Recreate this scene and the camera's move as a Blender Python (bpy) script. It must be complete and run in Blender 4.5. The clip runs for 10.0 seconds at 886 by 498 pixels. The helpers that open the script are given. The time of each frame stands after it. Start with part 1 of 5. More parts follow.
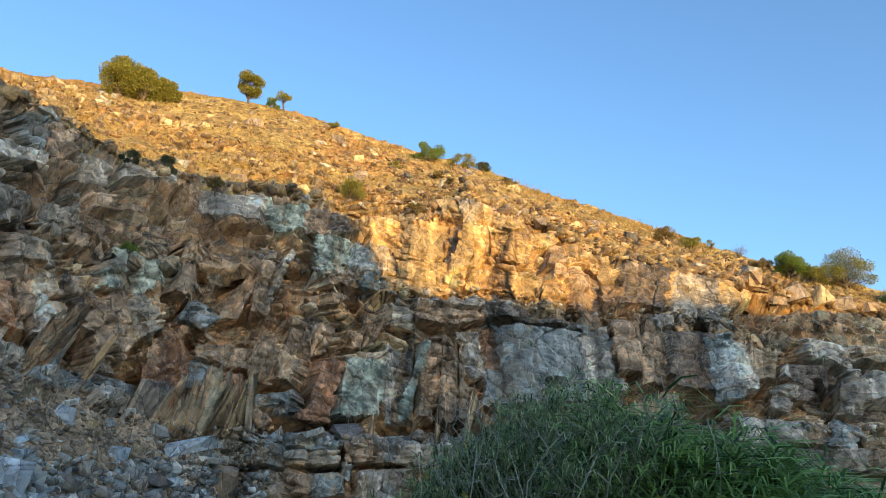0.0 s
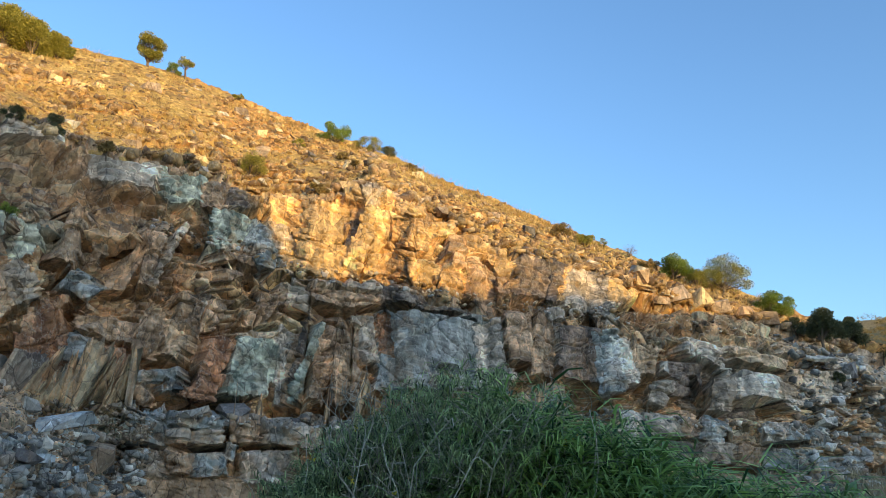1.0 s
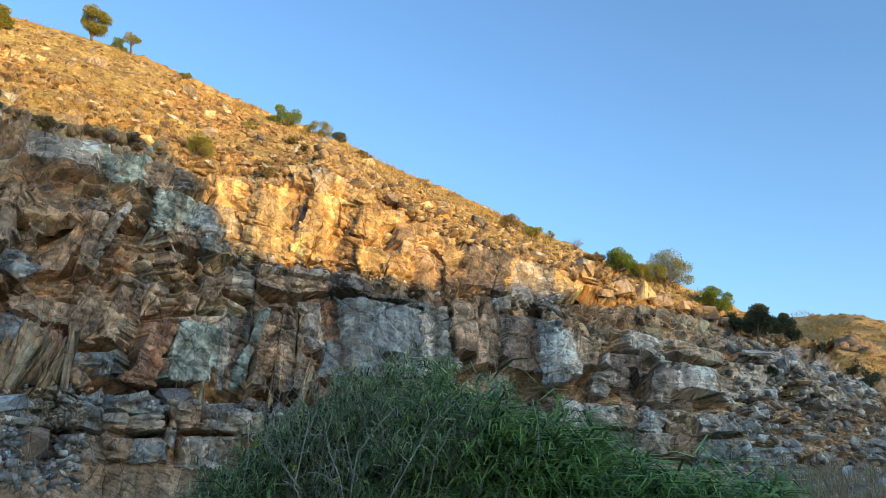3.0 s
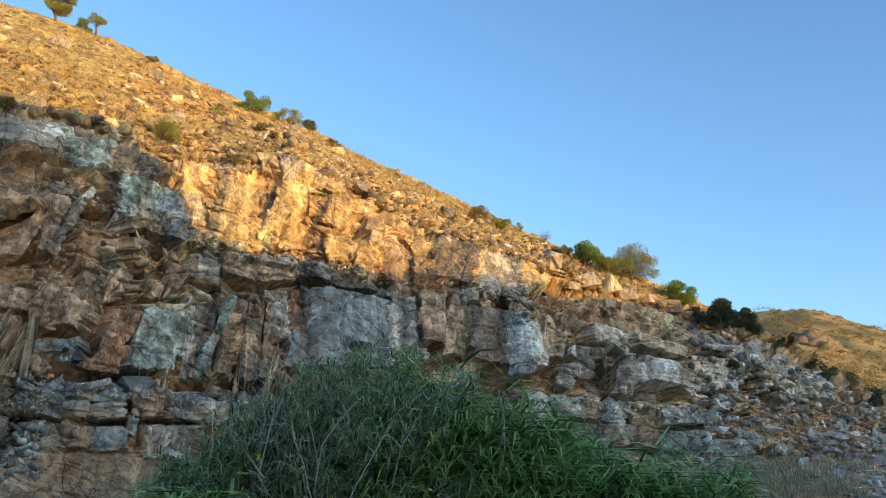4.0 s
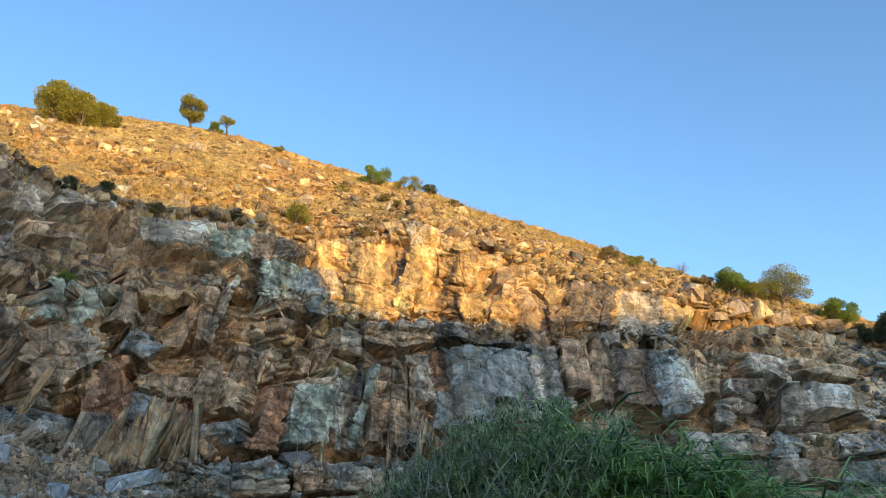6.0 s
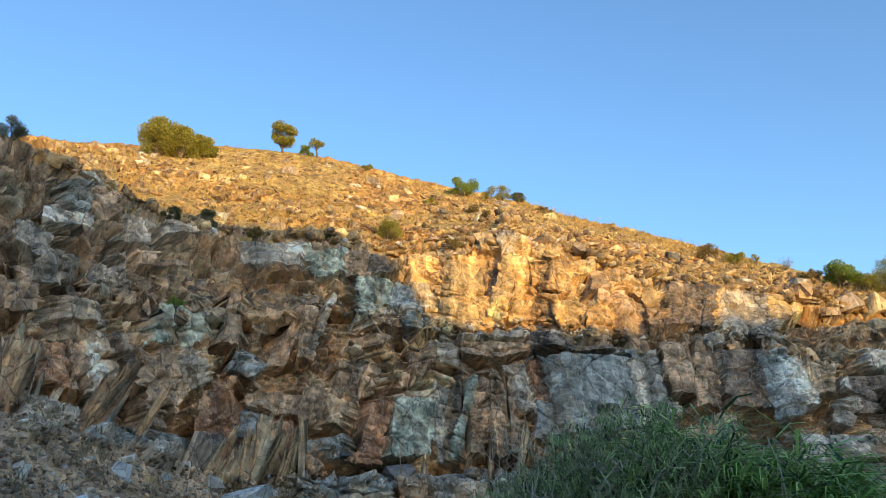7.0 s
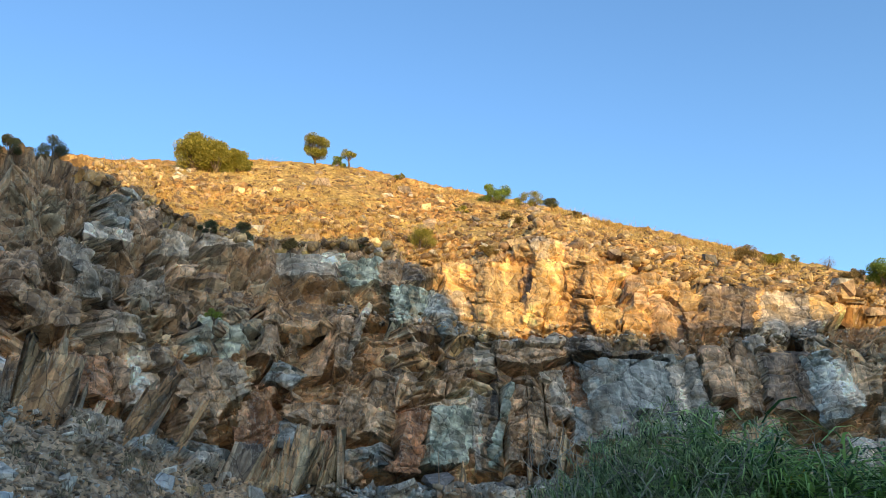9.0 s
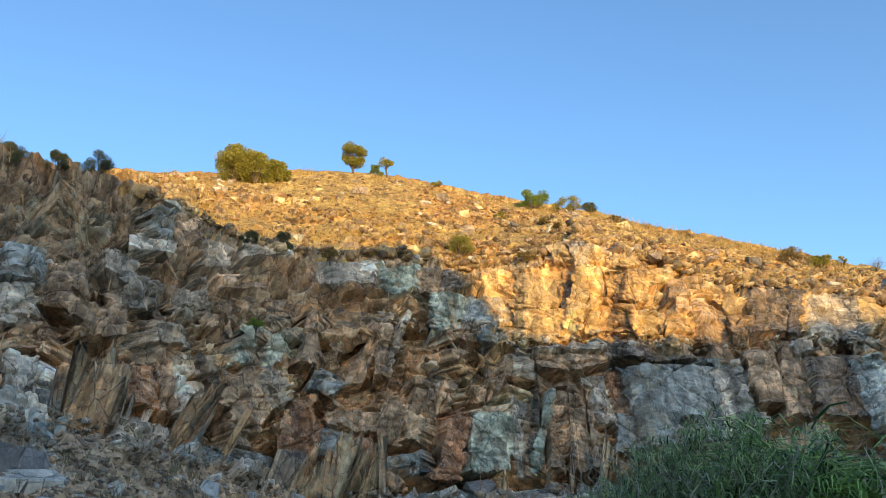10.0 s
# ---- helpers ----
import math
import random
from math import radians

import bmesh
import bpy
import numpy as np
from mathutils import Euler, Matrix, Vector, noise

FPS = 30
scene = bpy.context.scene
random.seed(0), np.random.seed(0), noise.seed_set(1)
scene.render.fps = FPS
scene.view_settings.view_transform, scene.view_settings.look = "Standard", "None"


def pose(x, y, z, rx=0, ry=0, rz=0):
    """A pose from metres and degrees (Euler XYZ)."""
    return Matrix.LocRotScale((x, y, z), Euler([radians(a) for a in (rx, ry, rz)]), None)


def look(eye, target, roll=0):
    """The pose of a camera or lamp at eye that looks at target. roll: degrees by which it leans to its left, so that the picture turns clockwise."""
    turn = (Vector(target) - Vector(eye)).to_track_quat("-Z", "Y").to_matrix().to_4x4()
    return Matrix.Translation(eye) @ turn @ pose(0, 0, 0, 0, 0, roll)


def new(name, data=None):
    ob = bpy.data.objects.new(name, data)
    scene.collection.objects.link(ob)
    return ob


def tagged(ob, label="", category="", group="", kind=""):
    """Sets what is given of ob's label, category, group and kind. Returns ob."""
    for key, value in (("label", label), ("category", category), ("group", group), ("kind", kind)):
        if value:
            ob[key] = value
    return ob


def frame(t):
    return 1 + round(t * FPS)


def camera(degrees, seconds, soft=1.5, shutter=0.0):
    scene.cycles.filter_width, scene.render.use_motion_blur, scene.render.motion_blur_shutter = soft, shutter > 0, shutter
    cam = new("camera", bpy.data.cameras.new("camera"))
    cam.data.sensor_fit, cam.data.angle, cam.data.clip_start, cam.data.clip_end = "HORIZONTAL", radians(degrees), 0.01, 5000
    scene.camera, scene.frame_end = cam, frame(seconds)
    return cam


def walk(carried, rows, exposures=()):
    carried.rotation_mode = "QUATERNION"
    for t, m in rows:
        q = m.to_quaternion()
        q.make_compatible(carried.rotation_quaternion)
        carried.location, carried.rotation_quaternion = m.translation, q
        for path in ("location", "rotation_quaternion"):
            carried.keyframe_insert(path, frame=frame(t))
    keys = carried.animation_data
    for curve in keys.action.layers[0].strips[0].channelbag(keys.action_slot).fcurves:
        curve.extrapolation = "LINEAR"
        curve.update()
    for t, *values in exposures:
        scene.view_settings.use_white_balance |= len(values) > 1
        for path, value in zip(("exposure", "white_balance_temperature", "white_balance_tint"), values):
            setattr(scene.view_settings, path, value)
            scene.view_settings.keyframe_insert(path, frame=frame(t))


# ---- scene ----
# Camera: held in one place at eye height on the quarry floor and swung by hand.
cam = camera(59.5, 10.0, soft=0.5)
EYE = 1.6
TURNS = [
    (0.0, 106.82, -0.70, -0.16),
    (0.5, 106.29, -1.43, -4.39),
    (1.0, 105.92, -1.95, -8.20),
    (1.5, 105.84, -2.22, -9.91),
    (2.0, 105.71, -2.29, -10.66),
    (2.5, 105.54, -2.33, -11.27),
    (4.0, 104.65, -2.65, -14.72),
    (4.5, 104.57, -2.68, -15.52),
    (5.0, 105.63, -2.06, -15.59),
    (5.5, 107.09, -0.30, -9.91),
    (6.0, 108.45, 1.42, -3.53),
    (6.2, 108.87, 1.74, -1.29),
    (7.3, 109.46, 2.29, 4.49),
    (7.5, 109.42, 2.33, 4.67),
    (8.0, 109.40, 2.34, 4.86),
    (8.5, 109.43, 2.44, 4.97),
    (9.0, 110.12, 2.58, 6.61),
    (9.5, 110.58, 2.48, 8.59),
    (10.0, 110.74, 2.39, 9.56),
]
walk(cam, [(t, pose(0, 0, EYE, rx, ry, rz)) for t, rx, ry, rz in TURNS])

# Light: a low evening sun behind the camera's right shoulder and a clear sky.
SUN_AZ, SUN_EL = 150.0, 8.0          # degrees clockwise from +Y, and above the horizon
SUN_DIR = Vector((math.sin(radians(SUN_AZ)) * math.cos(radians(SUN_EL)),
                  math.cos(radians(SUN_AZ)) * math.cos(radians(SUN_EL)), math.sin(radians(SUN_EL))))
world = bpy.data.worlds.new("sky")
scene.world = world
world.use_nodes = True
wn, wl = world.node_tree.nodes, world.node_tree.links
sky = wn.new("ShaderNodeTexSky")
sky.sky_type = "NISHITA"
sky.sun_disc = False
sky.sun_elevation, sky.sun_rotation = radians(SUN_EL), radians(SUN_AZ)
sky.air_density, sky.dust_density, sky.ozone_density = 1.0, 1.5, 3.4
wl.new(sky.outputs[0], wn["Background"].inputs[0])
wn["Background"].inputs[1].default_value = 0.205
sun_data = bpy.data.lights.new("sun", "SUN")
sun_data.energy, sun_data.angle, sun_data.color = 1.72, radians(0.5), (1.0, 0.66, 0.20)
sun = new("sun", sun_data)
sun.matrix_world = look(SUN_DIR * 100, (0, 0, 0))
scene.view_settings.exposure = 1.08


# ---- tools ----
def shown(az, el, r):
    """Place at a bearing (degrees clockwise from +Y), an elevation seen from the eye, and a level distance."""
    a = radians(az)
    return Vector((r * math.sin(a), r * math.cos(a), EYE + r * math.tan(radians(el))))


def mesh_object(name, bm, mat, parent=None, smooth=False):
    me = bpy.data.meshes.new(name)
    bm.to_mesh(me)
    bm.free()
    if smooth:
        me.polygons.foreach_set("use_smooth", [True] * len(me.polygons))
    me.materials.append(mat)
    ob = new(name, me)
    ob.parent = parent
    return ob


def part(name, bm, mat, parent, label=""):
    return tagged(mesh_object(name, bm, mat, parent), label)


def raw_object(name, verts, faces, mat, colours=None, parent=None):
    """A mesh from numpy arrays: verts (n, 3), faces (m, 3 or 4), colours (n, 3)."""
    me = bpy.data.meshes.new(name)
    n, (m, k) = len(verts), faces.shape
    me.vertices.add(n)
    me.vertices.foreach_set("co", np.asarray(verts, np.float32).ravel())
    me.loops.add(m * k)
    me.loops.foreach_set("vertex_index", np.asarray(faces, np.int32).ravel())
    me.polygons.add(m)
    me.polygons.foreach_set("loop_start", np.arange(0, m * k, k, dtype=np.int32))
    me.update(calc_edges=True)
    if colours is not None:
        at = me.color_attributes.new("paint", "FLOAT_COLOR", "POINT")
        rgba = np.ones((n, 4), np.float32)
        rgba[:, :3] = colours
        at.data.foreach_set("color", rgba.ravel())
    me.materials.append(mat)
    ob = new(name, me)
    ob.parent = parent
    return ob


DICE = np.random.default_rng(3)
CELL_DICE = DICE.random((256 * 256, 9)).astype(np.float32)
NOISE_DICE = DICE.random(64 ** 3).astype(np.float32)
CELL_DICE = np.concatenate([CELL_DICE, DICE.random((256 * 256, 10)).astype(np.float32)], 1)


def cells(q, seed):
    """Nearest jittered cell of each point, across and up: random numbers of the cell, the way from its middle, and how close its border is."""
    q = q.astype(np.float32)
    base = np.floor(q).astype(np.int32)
    best, second = np.full(len(q), 1e9, np.float32), np.full(len(q), 1e9, np.float32)
    cell = np.zeros(len(q), np.int32)
    way_x, way_y = np.zeros(len(q), np.float32), np.zeros(len(q), np.float32)
    fx, fy = q[:, 0] - base[:, 0], q[:, 1] - base[:, 1]
    jitter = [np.ascontiguousarray(CELL_DICE[:, k]) for k in range(3)]
    for di in (-1, 0, 1):
        row = ((base[:, 0] + di + seed * 37) & 255) << 8
        for dj in (-1, 0, 1):
            c = row | ((base[:, 1] + dj + seed * 91) & 255)
            dx = fx - (di + 0.1) - 0.8 * jitter[0][c]
            dy = fy - (dj + 0.1) - 0.8 * jitter[1][c]
            dd = dx * dx + dy * dy - 0.30 * jitter[2][c]
            nearer = dd < best
            second = np.where(nearer, best, np.minimum(second, dd))
            best = np.where(nearer, dd, best)
            cell = np.where(nearer, c, cell)
            way_x, way_y = np.where(nearer, dx, way_x), np.where(nearer, dy, way_y)
    return CELL_DICE[cell][:, 3:].astype(np.float64), np.stack([way_x, way_y], 1).astype(np.float64), (second - best).astype(np.float64)


def smooth_noise(q, seed):
    """Value noise in 0..1."""
    b = np.floor(q)
    f = (q - b).astype(np.float32)
    f = f * f * (3 - 2 * f)
    b = b.astype(np.int32)
    x = [((b[:, 0] + k + seed * 17) & 63) << 12 for k in (0, 1)]
    y = [((b[:, 1] + k + seed * 31) & 63) << 6 for k in (0, 1)]
    z = [(b[:, 2] + k + seed * 7) & 63 for k in (0, 1)]
    wx, wy, wz = [1 - f[:, 0], f[:, 0]], [1 - f[:, 1], f[:, 1]], [1 - f[:, 2], f[:, 2]]
    total = np.zeros(len(q), np.float32)
    for i in (0, 1):
        for j in (0, 1):
            xy, w = x[i] | y[j], wx[i] * wy[j]
            for k in (0, 1):
                total += w * wz[k] * NOISE_DICE[xy | z[k]]
    return total.astype(np.float64)


def fractal(q, seed, octaves=4):
    return sum(smooth_noise(q * 2 ** o, seed + o) * 0.5 ** (o + 1) for o in range(octaves)) / (1 - 0.5 ** octaves)


def curve(az, points):
    """Smoothed value along the bearing, from (bearing, value) pairs."""
    a, v = zip(*points)
    return np.interp(az, a, v)


# ---- materials ----
def node_material(name):
    m = bpy.data.materials.new(name)
    m.use_nodes = True
    return m, m.node_tree.nodes, m.node_tree.links, m.node_tree.nodes["Principled BSDF"]


def mixed(nt, ln, a, b, fac, mode="MIX"):
    n = nt.new("ShaderNodeMix")
    n.data_type, n.blend_type = "RGBA", mode
    for socket, v in ((0, fac), (6, a), (7, b)):
        if hasattr(v, "is_linked"):
            ln.new(v, n.inputs[socket])
        elif socket == 0:
            n.inputs[0].default_value = v
        else:
            n.inputs[socket].default_value = (*v, 1)
    return n.outputs[2]


def ramp(nt, ln, src, stops):
    n = nt.new("ShaderNodeValToRGB")
    els = n.color_ramp.elements
    while len(els) < len(stops):
        els.new(0.5)
    for e, (p, c) in zip(els, stops):
        e.position, e.color = p, (*((c,) * 3 if isinstance(c, (int, float)) else c), 1)
    ln.new(src, n.inputs[0])
    return n.outputs[0]


def grain(nt, ln, scale, detail=6, rough=0.6, stretch=None):
    n = nt.new("ShaderNodeTexNoise")
    n.inputs["Scale"].default_value, n.inputs["Detail"].default_value, n.inputs["Roughness"].default_value = scale, detail, rough
    geo = nt.new("ShaderNodeNewGeometry")
    src = geo.outputs["Position"]
    if stretch:
        mp = nt.new("ShaderNodeMapping")
        mp.inputs["Scale"].default_value = stretch
        mp.inputs["Rotation"].default_value = (0.15, 0.2, 0.3)
        ln.new(src, mp.inputs[0])
        src = mp.outputs[0]
    ln.new(src, n.inputs["Vector"])
    return n.outputs[0]


def bumped(nt, ln, bsdf, height, strength, distance):
    b = nt.new("ShaderNodeBump")
    b.inputs["Strength"].default_value, b.inputs["Distance"].default_value = strength, distance
    ln.new(height, b.inputs["Height"])
    ln.new(b.outputs[0], bsdf.inputs["Normal"])


def chips(nt, ln, scale, twist):
    """Random tone for each chip of a broken surface, and the distance to the chip's edge."""
    geo = nt.new("ShaderNodeNewGeometry")
    mp = nt.new("ShaderNodeMapping")
    mp.inputs["Rotation"].default_value = (0.3, twist, 0.5)
    mp.inputs["Scale"].default_value = (1.5, 1.5, 0.85)
    ln.new(geo.outputs["Position"], mp.inputs[0])
    wob = nt.new("ShaderNodeTexNoise")
    wob.inputs["Scale"].default_value, wob.inputs["Detail"].default_value = 2.5, 4
    ln.new(mp.outputs[0], wob.inputs["Vector"])
    vec = mixed(nt, ln, mp.outputs[0], wob.outputs[1], 0.05)
    out = []
    for feature in ("F1", "DISTANCE_TO_EDGE"):
        v = nt.new("ShaderNodeTexVoronoi")
        v.feature = feature
        v.inputs["Scale"].default_value = scale
        ln.new(vec, v.inputs["Vector"])
        out.append(v.outputs["Color" if feature == "F1" else "Distance"])
    sep = nt.new("ShaderNodeSeparateColor")
    ln.new(out[0], sep.inputs[0])
    return sep.outputs[0], out[1]


def multiplied(nt, ln, col, src, stops, fac=1.0):
    return mixed(nt, ln, col, ramp(nt, ln, src, stops), fac, "MULTIPLY")


def rock_finish(nt, ln, bsdf, col, rough=0.85, veins=0.35, joints=1.0):
    """Chips, grain, blotches, pale veins, lichen dust, rust film, fine dark cracks and relief on any rock colour."""
    fine = grain(nt, ln, 9.0, 4, 0.65)
    blot = grain(nt, ln, 3.4, 7, 0.75)
    vein = grain(nt, ln, 2.2, 5, 0.6, (1.6, 1.2, 0.9))
    dust = grain(nt, ln, 5.0, 8, 0.8, (1.0, 1.0, 0.6))
    tone_a, edge_a = chips(nt, ln, 1.7, 0.35)
    tone_b, edge_b = chips(nt, ln, 4.6, -0.3)
    col = multiplied(nt, ln, col, tone_a, [(0.0, 0.74), (1.0, 1.3)])
    col = multiplied(nt, ln, col, tone_b, [(0.0, 0.72), (1.0, 1.32)])
    col = multiplied(nt, ln, col, fine, [(0.32, 0.80), (0.50, 1.02), (0.70, 1.2)])
    col = multiplied(nt, ln, col, blot, [(0.36, 0.78), (0.52, 1.06), (0.66, 1.24)])
    pale = ramp(nt, ln, dust, [(0.52, 0.0), (0.70, 0.42)])
    col = mixed(nt, ln, col, (0.66, 0.62, 0.48), mixed(nt, ln, (0, 0, 0), pale, veins))
    line = ramp(nt, ln, vein, [(0.482, 0.0), (0.497, veins), (0.503, veins), (0.518, 0.0)])
    col = mixed(nt, ln, col, (0.66, 0.61, 0.48), line)
    rust = ramp(nt, ln, grain(nt, ln, 0.9, 6, 0.7, (1.5, 1.5, 0.6)), [(0.55, 0.0), (0.70, 0.34)])
    col = mixed(nt, ln, col, (0.46, 0.26, 0.11), rust)
    for edge, wide, much in ((edge_a, 0.02, 0.7 * joints), (edge_b, 0.025, 0.22 * joints)):
        crack = mixed(nt, ln, (0, 0, 0), ramp(nt, ln, edge, [(0.0, much), (wide * 0.6, much * 0.7), (wide * 1.4, 0.0)]), ramp(nt, ln, blot, [(0.46, 1.0), (0.58, 0.0)]))
        col = mixed(nt, ln, col, (0.05, 0.038, 0.028), crack)
    ln.new(col, bsdf.inputs["Base Color"])
    bsdf.inputs["Roughness"].default_value = rough
    grooves = mixed(nt, ln, ramp(nt, ln, edge_a, [(0.0, 0.0), (0.03, 0.9), (0.3, 1.0)]), ramp(nt, ln, edge_b, [(0.0, 0.0), (0.04, 0.9), (0.3, 1.0)]), 0.4)
    bumped(nt, ln, bsdf, mixed(nt, ln, grooves, fine, 0.35), 1.0, 0.028)


def painted_rock(name, rough=0.85, veins=0.35, joints=1.0):
    """Rock whose mineral colour comes with the mesh."""
    m, nt, ln, bsdf = node_material(name)
    at = nt.new("ShaderNodeAttribute")
    at.attribute_name = "paint"
    rock_finish(nt, ln, bsdf, at.outputs["Color"], rough, veins, joints)
    return m


def stone(name, a, b, veins=0.35):
    """One kind of stone for single blocks: two tones, from block to block and within each."""
    m, nt, ln, bsdf = node_material(name)
    rnd = nt.new("ShaderNodeObjectInfo").outputs["Random"]
    col = mixed(nt, ln, a, b, ramp(nt, ln, grain(nt, ln, 1.1, 5, 0.6), [(0.35, 0.0), (0.65, 1.0)]))
    col = mixed(nt, ln, col, ramp(nt, ln, rnd, [(0.0, 0.36), (1.0, 0.66)]), 0.8, "OVERLAY")
    rock_finish(nt, ln, bsdf, col, 0.8, veins)
    return m


ROCK = painted_rock("quarried_rock")
EARTH = painted_rock("stony_earth", 0.95, 0.0, 0.2)
STONES = {
    "tan": stone("tan_stone", (0.54, 0.35, 0.16), (0.72, 0.52, 0.28), 0.2),
    "brown": stone("brown_stone", (0.28, 0.19, 0.12), (0.50, 0.37, 0.24)),
    "dark": stone("dark_slate", (0.12, 0.11, 0.10), (0.24, 0.21, 0.18), 0.15),
    "grey": stone("grey_stone", (0.38, 0.34, 0.27), (0.64, 0.58, 0.47)),
    "blue": stone("blue_grey_stone", (0.30, 0.34, 0.34), (0.52, 0.55, 0.53), 0.5),
}


def tinted(name, a, b, scale, rough=0.8, trans=0.0):
    """Leaf, grass or bark: two tones by noise and a change from piece to piece."""
    m, nt, ln, bsdf = node_material(name)
    isl = nt.new("ShaderNodeNewGeometry").outputs["Random Per Island"]
    col = mixed(nt, ln, a, b, isl)
    col = mixed(nt, ln, col, ramp(nt, ln, grain(nt, ln, scale, 3), [(0.3, 0.3), (0.7, 0.7)]), 0.6, "OVERLAY")
    ln.new(col, bsdf.inputs["Base Color"])
    bsdf.inputs["Roughness"].default_value = rough
    if trans:
        tr = nt.new("ShaderNodeBsdfTranslucent")
        ln.new(col, tr.inputs[0])
        mx = nt.new("ShaderNodeMixShader")
        mx.inputs[0].default_value = trans
        ln.new(bsdf.outputs[0], mx.inputs[1])
        ln.new(tr.outputs[0], mx.inputs[2])
        ln.new(mx.outputs[0], nt["Material Output"].inputs[0])
    return m


# ---- the large structure: quarry floor, cliff, hillside ----
BASE_R = [(-80, 14), (-42, 14), (-33, 15), (-25, 17), (-18, 18.5), (-10, 19.5), (-2, 20), (10, 21), (20, 23), (30, 27), (36, 31), (42, 37), (50, 46), (80, 60)]
TOE_R = [(-80, 5), (-42, 5.5), (-33, 7.5), (-25, 11), (-18, 15), (-10, 18), (-2, 19), (10, 19.5), (20, 20), (30, 21), (36, 22), (42, 23), (50, 26), (80, 40)]
BASE_EL = [(-80, 10), (-42, 10), (-30, 8.3), (-24.5, 5.9), (-19, 3.8), (-14, 2.8), (-2, 2.5), (9, 2.6), (20, 3.9), (27, 3.5), (34, 2.6), (39, 1.3), (44, 0.5), (80, 0)]
DROP = [(-80, 0.2), (-20, 0.3), (-14, 3.6), (20, 3.8), (30, 2.5), (36, 1.2), (40, 0.4), (80, 0.3)]
MID_EL = [(-80, 18), (-42, 18), (-33, 17.5), (-25, 15.3), (-18, 16.6), (-12, 15.1), (-6, 14.2), (-2, 13.1), (3, 13.1), (9, 11.9), (14, 11.3), (19, 11), (24.5, 10.3), (30, 9.1), (34.3, 7.8), (39, 5.9), (44.6, 3.4), (50, 2), (80, 1)]
RIM_EL = [(-80, 24), (-41, 24.9), (-39, 24.8), (-36.5, 24.9), (-33.8, 24.7), (-32.6, 24.3), (-28.8, 23), (-25, 21.5), (-19.6, 20.4), (-12.6, 20.3), (-9, 19.5), (-6.4, 19), (-1.6, 19.5), (2, 20.6), (7.2, 18.4), (11.4, 16.3), (17.4, 14.7), (21.2, 13.7), (24.6, 12.1), (30, 10.6), (36.5, 8.1), (40, 6.1), (44.6, 3.7), (50, 2.3), (80, 1.2)]
SKY_EL = [(-80, 22), (-45, 23), (-36, 24.5), (-32.8, 25.2), (-28.9, 25.5), (-21.6, 26.2), (-17.5, 26.4), (-14, 26.15), (-10.4, 25.6), (-6.7, 24.7), (-2.6, 23.7), (3.7, 22.3), (7.3, 20.75), (11.5, 19.4), (14.4, 18.2), (18.4, 16.6), (22.1, 15.1), (25, 14), (28.3, 12.9), (30.4, 11.9), (33, 10.6), (35.5, 9.0), (36.6, 8.3), (40, 6.2), (42.6, 4.5), (44.7, 3.7), (50, 2.2), (80, 1)]
LIP = [(-80, 7), (-33, 6), (-25, 4.2), (-18, 3.2), (-10, 2.4), (-2, 1.6), (4, 1.8), (10, 2.2), (20, 2.6), (30, 4), (40, 3), (80, 3)]


def chunks(u, v, sizes, seed, push, cut, joint=0.2):
    """Angular broken rock: each piece of the joint pattern stands out or back and is cut to a front, a top, a flank and an under face. Gives relief, dice, border and a die for each cut face."""
    rnd, way, gap = cells(np.stack([u / sizes[0], v / sizes[1]], 1), seed)
    x, y, s = way[:, 0] * sizes[0], way[:, 1] * sizes[1], min(sizes)
    front = (rnd[:, 1] - 0.5) * 0.7 * x + (rnd[:, 2] - 0.5) * 0.5 * y
    top = s * (0.05 + 0.35 * rnd[:, 6]) - (0.5 + 1.5 * rnd[:, 7]) * y + (rnd[:, 8] - 0.5) * 1.0 * x
    under = s * (0.10 + 0.4 * rnd[:, 9]) + (0.7 + 1.8 * rnd[:, 10]) * y + (rnd[:, 11] - 0.5) * 1.0 * x
    flank = s * (0.02 + 0.4 * rnd[:, 12]) + np.where(rnd[:, 13] < 0.5, -1, 1) * (0.4 + 1.5 * rnd[:, 14]) * x + (rnd[:, 15] - 0.5) * 0.8 * y
    sides = np.stack([front, top, under, flank], 1)
    which = sides.argmin(1)
    high = np.take_along_axis(sides, which[:, None], 1)[:, 0]
    die = np.take_along_axis(rnd[:, [3, 5, 8, 11]], which[:, None], 1)[:, 0]
    fallen = np.where(rnd[:, 15] < 0.14, push * 0.7, 0.0)
    out = (rnd[:, 0] - 0.5) * push - fallen + np.maximum(high, -s * 0.6) * cut
    worn = np.clip(gap / joint, 0, 1)
    return out * worn - 0.12 * s * (1 - worn), rnd, gap, die


def palette_pick(value, stops):
    v = np.clip(value, 0, 1)
    xs = [s[0] for s in stops]
    return np.stack([np.interp(v, xs, [s[1][c] for s in stops]) for c in range(3)], 1)


STONE = [(0.0, (0.09, 0.07, 0.052)), (0.18, (0.18, 0.133, 0.093)), (0.36, (0.27, 0.20, 0.135)), (0.5, (0.34, 0.265, 0.18)), (0.62, (0.30, 0.275, 0.215)),
         (0.76, (0.30, 0.305, 0.26)), (0.88, (0.42, 0.41, 0.35)), (1.0, (0.56, 0.53, 0.45))]

# Mineral stains: bearing, elevation, half width and half height in degrees, colour, strength.
STAINS = []


def stain(az, el, w, h, colour, much=0.8):
    STAINS.append((az, el, w, h, colour, much))


